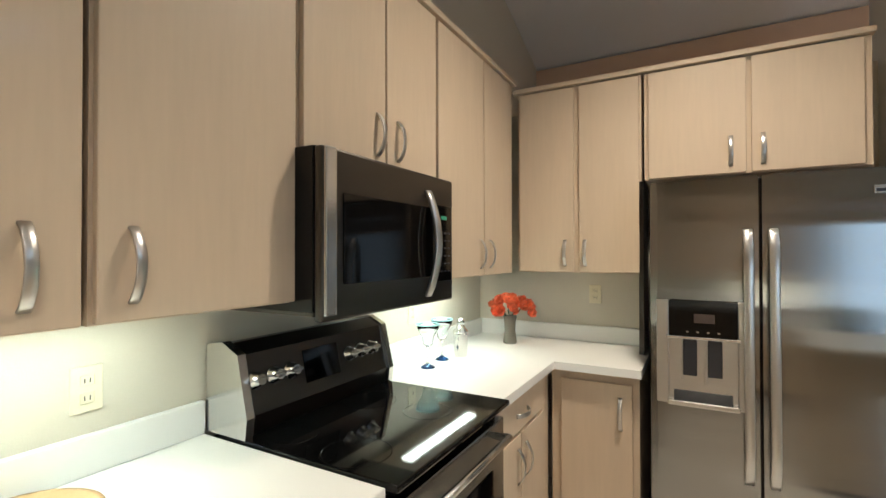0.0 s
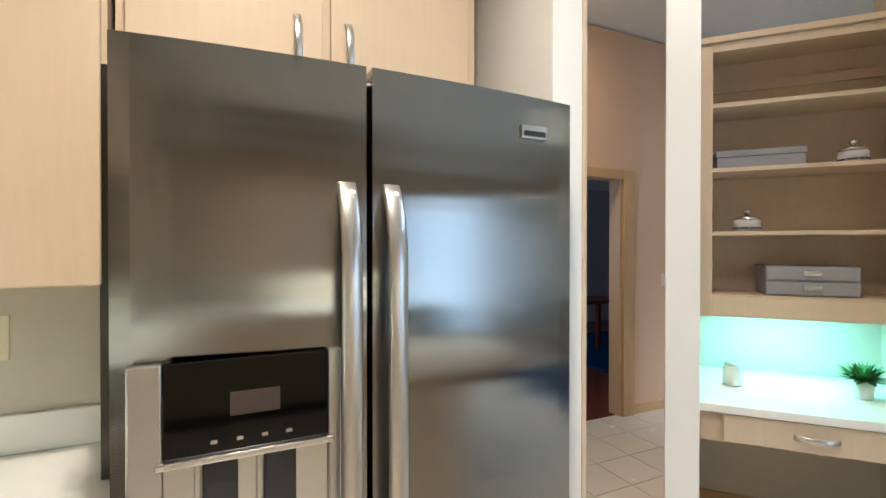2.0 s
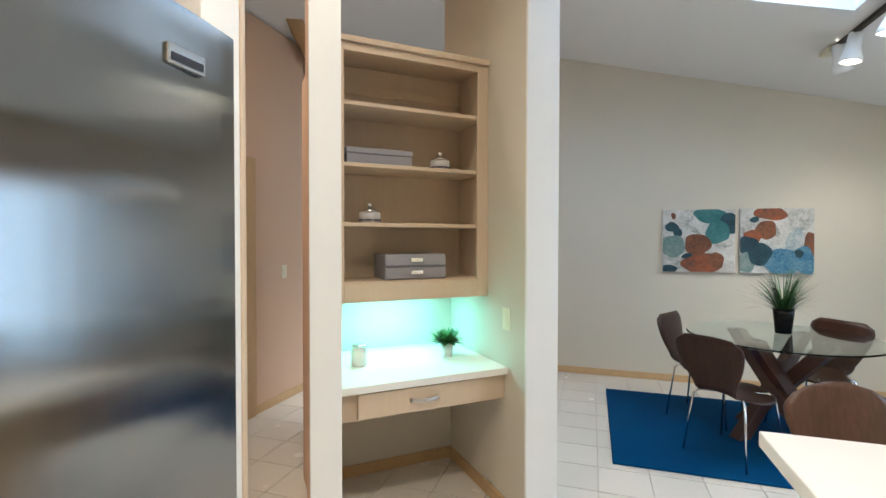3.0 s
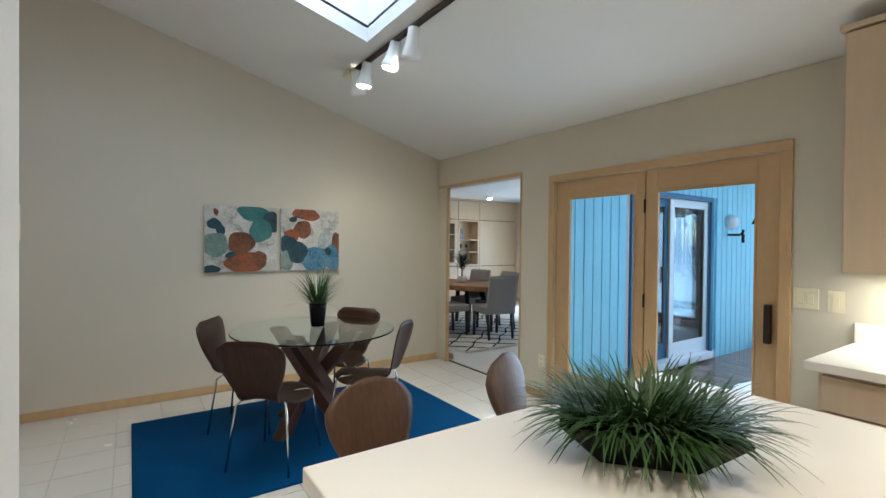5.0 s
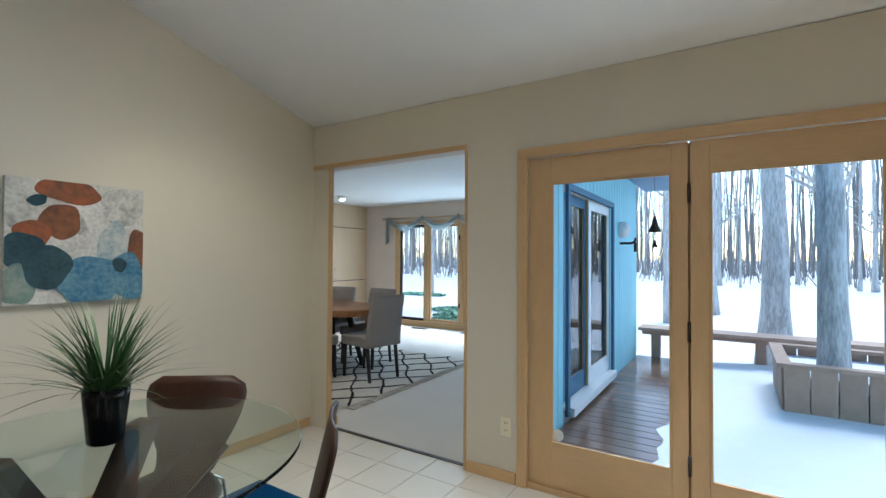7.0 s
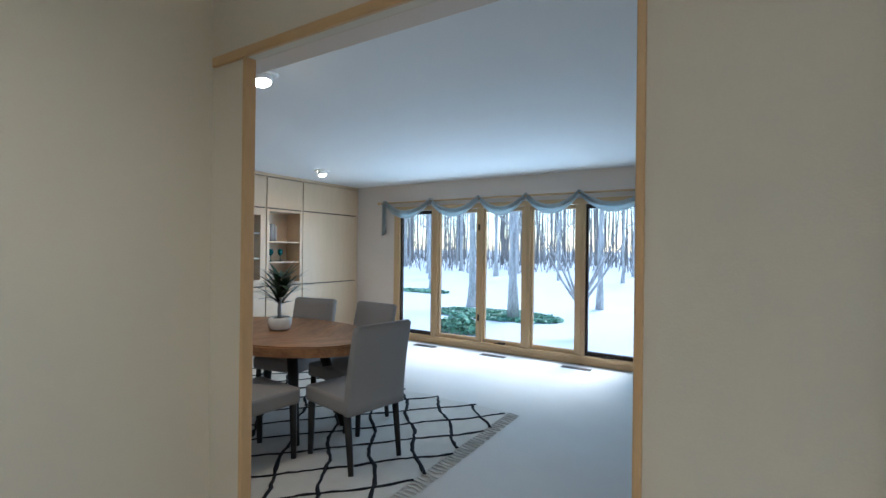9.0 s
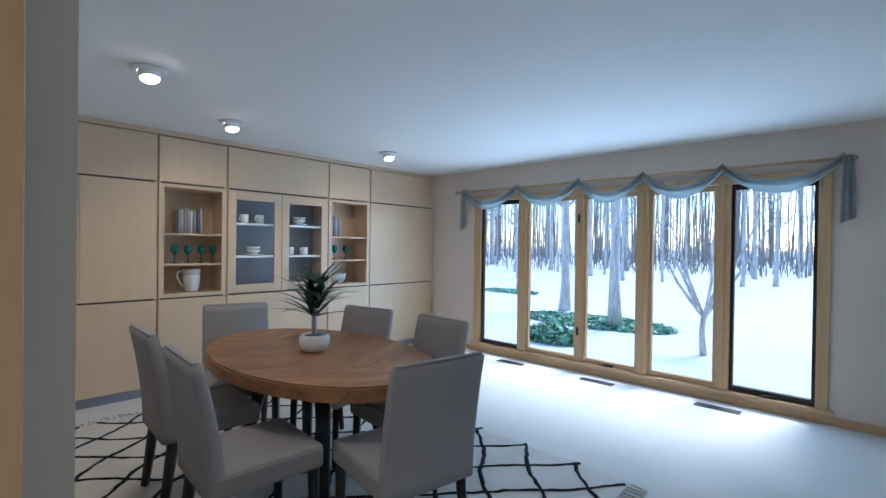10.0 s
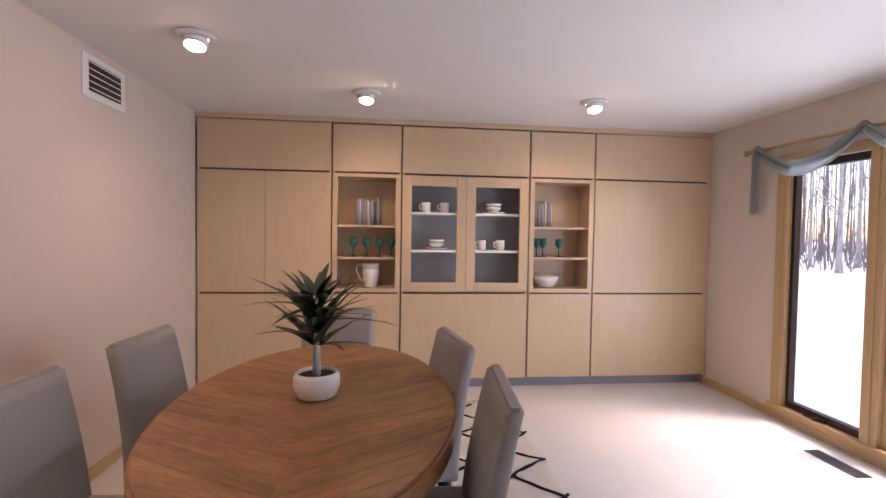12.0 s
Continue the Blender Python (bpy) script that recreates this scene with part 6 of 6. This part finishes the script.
part("bell", lathe([(0.006, 0.20), (0.02, 0.17), (0.045, 0.08), (0.075, 0.0), (0.069, 0.0), (0.038, 0.08)], 18), BRONZE, wc)
part("clapper", lathe([(0.004, -0.10), (0.014, -0.13), (0.040, -0.19), (0.036, -0.19)], 14), BRONZE, wc)
part("clapper_cord", tube([(0, 0, 0.15), (0, 0, -0.12)], 0.003, 5), BRONZE, wc)
part("cord", tube([(0, 0, 0.19), (0, 0, 0.80)], 0.003, 5), BRONZE, wc)


# ---- trees ----
def tree_meshes(seed, h, r, fork=False):
    rn = random.Random(seed)
    pts, rad = [], []
    x = y = 0.0
    n = 16
    for i in range(n + 1):
        u = i / n
        pts.append((x, y, h * u))
        rad.append(r * (1 - 0.78 * u) * (1 + (0.55 * (1 - u * 14) if u < 0.07 else 0)))
        x += rn.uniform(-0.05, 0.05) * h / 16
        y += rn.uniform(-0.05, 0.05) * h / 16
    trunk = tube(pts, rad, 12)
    for v in trunk.verts:
        d = Vector((v.co.x, v.co.y, 0))
        v.co += d.normalized() * 0.07 * r * noise.noise(Vector((v.co.x * 14, v.co.y * 14, v.co.z * 2.5)) + Vector((seed, 0, 0)))
    limbs = bmesh.new()

    def limb(p, d, L, rr, depth):
        ps, rs = [p], [rr]
        q = Vector(p)
        dd = Vector(d)
        for i in range(5):
            dd = (dd + Vector((rn.uniform(-0.25, 0.25), rn.uniform(-0.25, 0.25), rn.uniform(-0.02, 0.22)))).normalized()
            q = q + dd * L / 5
            ps.append(q.copy())
            rs.append(rr * (1 - 0.17 * (i + 1)))
        tube(ps, rs, 5 if depth else 7, limbs)
        if depth < 2:
            for _ in range(4 if depth == 0 else 3):
                k = rn.randint(1, 4)
                a = rn.uniform(0, 6.28)
                limb(ps[k], (dd + Vector((math.cos(a), math.sin(a), 0.3)) * 0.9).normalized(), L * rn.uniform(0.4, 0.65), rs[k] * 0.55, depth + 1)

    for _ in range(9):
        k = rn.randint(4, n - 1)
        a = rn.uniform(0, 6.28)
        limb(Vector(pts[k]), Vector((math.cos(a), math.sin(a), rn.uniform(0.3, 0.9))).normalized(), h * rn.uniform(0.12, 0.26), rad[k] * 0.5, 0)
    return mesh_of("trunk", trunk, BARK), mesh_of("limbs", limbs, BARK)


KIND = [tree_meshes(k, h, r) for k, (h, r) in enumerate(((16, 0.165), (18, 0.125), (14, 0.09), (17, 0.20), (12, 0.06)))]


def tree(x, y, k, rz, s=1.0, label="bare winter tree with grey furrowed bark", z=-0.42):
    t = thing("tree", label, "tree", pose(x, y, z, 0, 0, rz), group="bare trees in the snow")
    t.scale = (s, s, s)
    for nm, me in zip(("trunk", "limbs"), KIND[k]):
        new(nm, me).parent = t
    return t


tree(1.74, -4.66, 0, 30, 0.80, "large bare tree rising from a deck planter")
tree(2.05, -7.9, 3, 80, 0.98, "thick bare tree behind the deck bench")
for x, y, k, s in ((11.05, -13.4, 0, 0.75), (8.82, -11.6, 1, 0.9), (7.45, -15.2, 2, 0.95), (15.9, -18.4, 1, 0.9), (4.2, -13.0, 2, 1.0), (0.7, -11.5, 0, 0.8), (-1.0, -9.5, 1, 1.0), (3.2, -16.0, 1, 1.0)):
    tree(x, y, k, x * 77, s)
rt2 = random.Random(21)
for i in range(150):
    a, r = rt2.uniform(-2.9, 0.1), 18 + 34 * math.sqrt(rt2.random())
    tree(5 + r * math.cos(a), -4 + r * math.sin(a), rt2.choice((0, 1, 1, 2, 2, 4, 4)), rt2.uniform(0, 360), rt2.uniform(0.7, 1.1))
bmw = bmesh.new()
for i in range(1700):
    a, r = rt2.uniform(-3.1, 0.3), rt2.uniform(52, 110)
    x, y, rr_ = 5 + r * math.cos(a), -4 + r * math.sin(a), rt2.uniform(0.05, 0.16)
    tube([(x, y, -0.4), (x + rt2.uniform(-0.5, 0.5), y, 9), (x + rt2.uniform(-1, 1), y, 19)], [rr_, rr_ * 0.7, rr_ * 0.2], 4, bmw)
    for _ in range(4):
        z = rt2.uniform(4, 16)
        b = rt2.uniform(0, 6.28)
        tube([(x, y, z), (x + 2.2 * math.cos(b), y + 2.2 * math.sin(b), z + 1.8)], [rr_ * 0.35, 0.02], 3, bmw)
for i in range(6500):
    a, r = rt2.uniform(-3.1, 0.3), rt2.uniform(34, 100)
    x, y, h_ = 5 + r * math.cos(a), -4 + r * math.sin(a), rt2.uniform(0.8, 4.5)
    tube([(x, y, -0.4), (x + rt2.uniform(-0.9, 0.9), y + rt2.uniform(-0.9, 0.9), h_)], [rt2.uniform(0.02, 0.05), 0.012], 3, bmw)
single("far_woods", bmw, FARBARK, "distant bare grey winter woods", "woods", kind="stuff")
sp = thing("sapling", "small forked bare tree standing in snow", "tree", pose(6.63, -10.1, -0.42))
part("stem", tube([(0, 0, 0), (0.03, 0, 0.4), (0.0, 0, 0.75)], [0.06, 0.045, 0.04], 8), BARK, sp)
rs_ = random.Random(6)
for k in range(7):
    a = k * 0.9
    p = Vector((0.0, 0, 0.65))
    pts = [p]
    d = Vector((math.cos(a) * 0.6, math.sin(a) * 0.5, 0.9)).normalized()
    for i in range(7):
        d = (d + Vector((rs_.uniform(-0.15, 0.15), rs_.uniform(-0.15, 0.15), 0.04))).normalized()
        p = p + d * 0.36
        pts.append(p.copy())
    part("branch", tube(pts, [0.034 - 0.0045 * i for i in range(8)], 6), BARK, sp)
bmi = bmesh.new()
ri = random.Random(12)
for cx, cy, rx, ry, n_, h in ((9.5, -11.9, 1.9, 0.85, 3000, 0.10), (15.2, -16.6, 1.3, 0.5, 800, 0.12), (9.05, -9.2, 0.55, 0.35, 700, 0.40)):
    for i in range(n_):
        a, u = ri.uniform(0, 6.28), math.sqrt(ri.random())
        c = Vector((cx + rx * u * math.cos(a), cy + ry * u * math.sin(a), -0.40 + ri.uniform(0.02, h) * (1 - 0.5 * u)))
        s = ri.uniform(0.04, 0.085)
        q = Euler((ri.uniform(-0.9, 0.9), ri.uniform(-0.9, 0.9), ri.uniform(0, 6.28))).to_matrix()
        bmi.faces.new([bmi.verts.new(c + q @ (Vector(p) * s)) for p in ((-1, 0, 0), (-0.2, -0.7, 0.1), (0.8, -0.4, 0), (1, 0.1, -0.1), (0.1, 0.7, 0.1))])
single("ivy_patch", bmi, IVY, "green ivy and low shrubs poking through snow", "ground cover", kind="stuff")

# ---- floor tiles ----
FL = bpy.data.objects["floor"]
P = 0.30
TM = mesh_of("tile", B(-P / 2 + 0.003, P / 2 - 0.003, -P / 2 + 0.003, P / 2 - 0.003, -0.008, 0.0, bevel=0.0015), TILE)
count = 0
rv, rf = [], []
for i in range(-4, 21):
    for j in range(-5, 18):
        x, y = -0.215 + P * (i + 0.5), -0.107 + P * (j + 0.5)
        if x < -1.2 or x > 5.6 or y < -1.2 or y > 4.6:
            continue
        near = 2.2 < x < 5.5 and -1.22 < y < 2.0
        if near and count < 300:
            o = new("tile", TM)
            o.parent = FL
            o.location = (x, y, 0)
            count += 1
        else:
            h = P / 2 - 0.003
            b0 = len(rv)
            rv += [(x - h, y - h, 0), (x + h, y - h, 0), (x + h, y + h, 0), (x - h, y + h, 0), (x - h, y - h, -0.006), (x + h, y - h, -0.006), (x + h, y + h, -0.006), (x - h, y + h, -0.006)]
            rf += [(b0, b0 + 1, b0 + 2, b0 + 3), (b0, b0 + 4, b0 + 5, b0 + 1), (b0 + 1, b0 + 5, b0 + 6, b0 + 2), (b0 + 2, b0 + 6, b0 + 7, b0 + 3), (b0 + 3, b0 + 7, b0 + 4, b0)]
rm = bpy.data.meshes.new("tile_field")
rm.from_pydata(rv, [], rf)
rm.materials.append(TILE)
ro = new("tile_field", rm)
ro.parent = FL
ro["kind"] = "stuff"
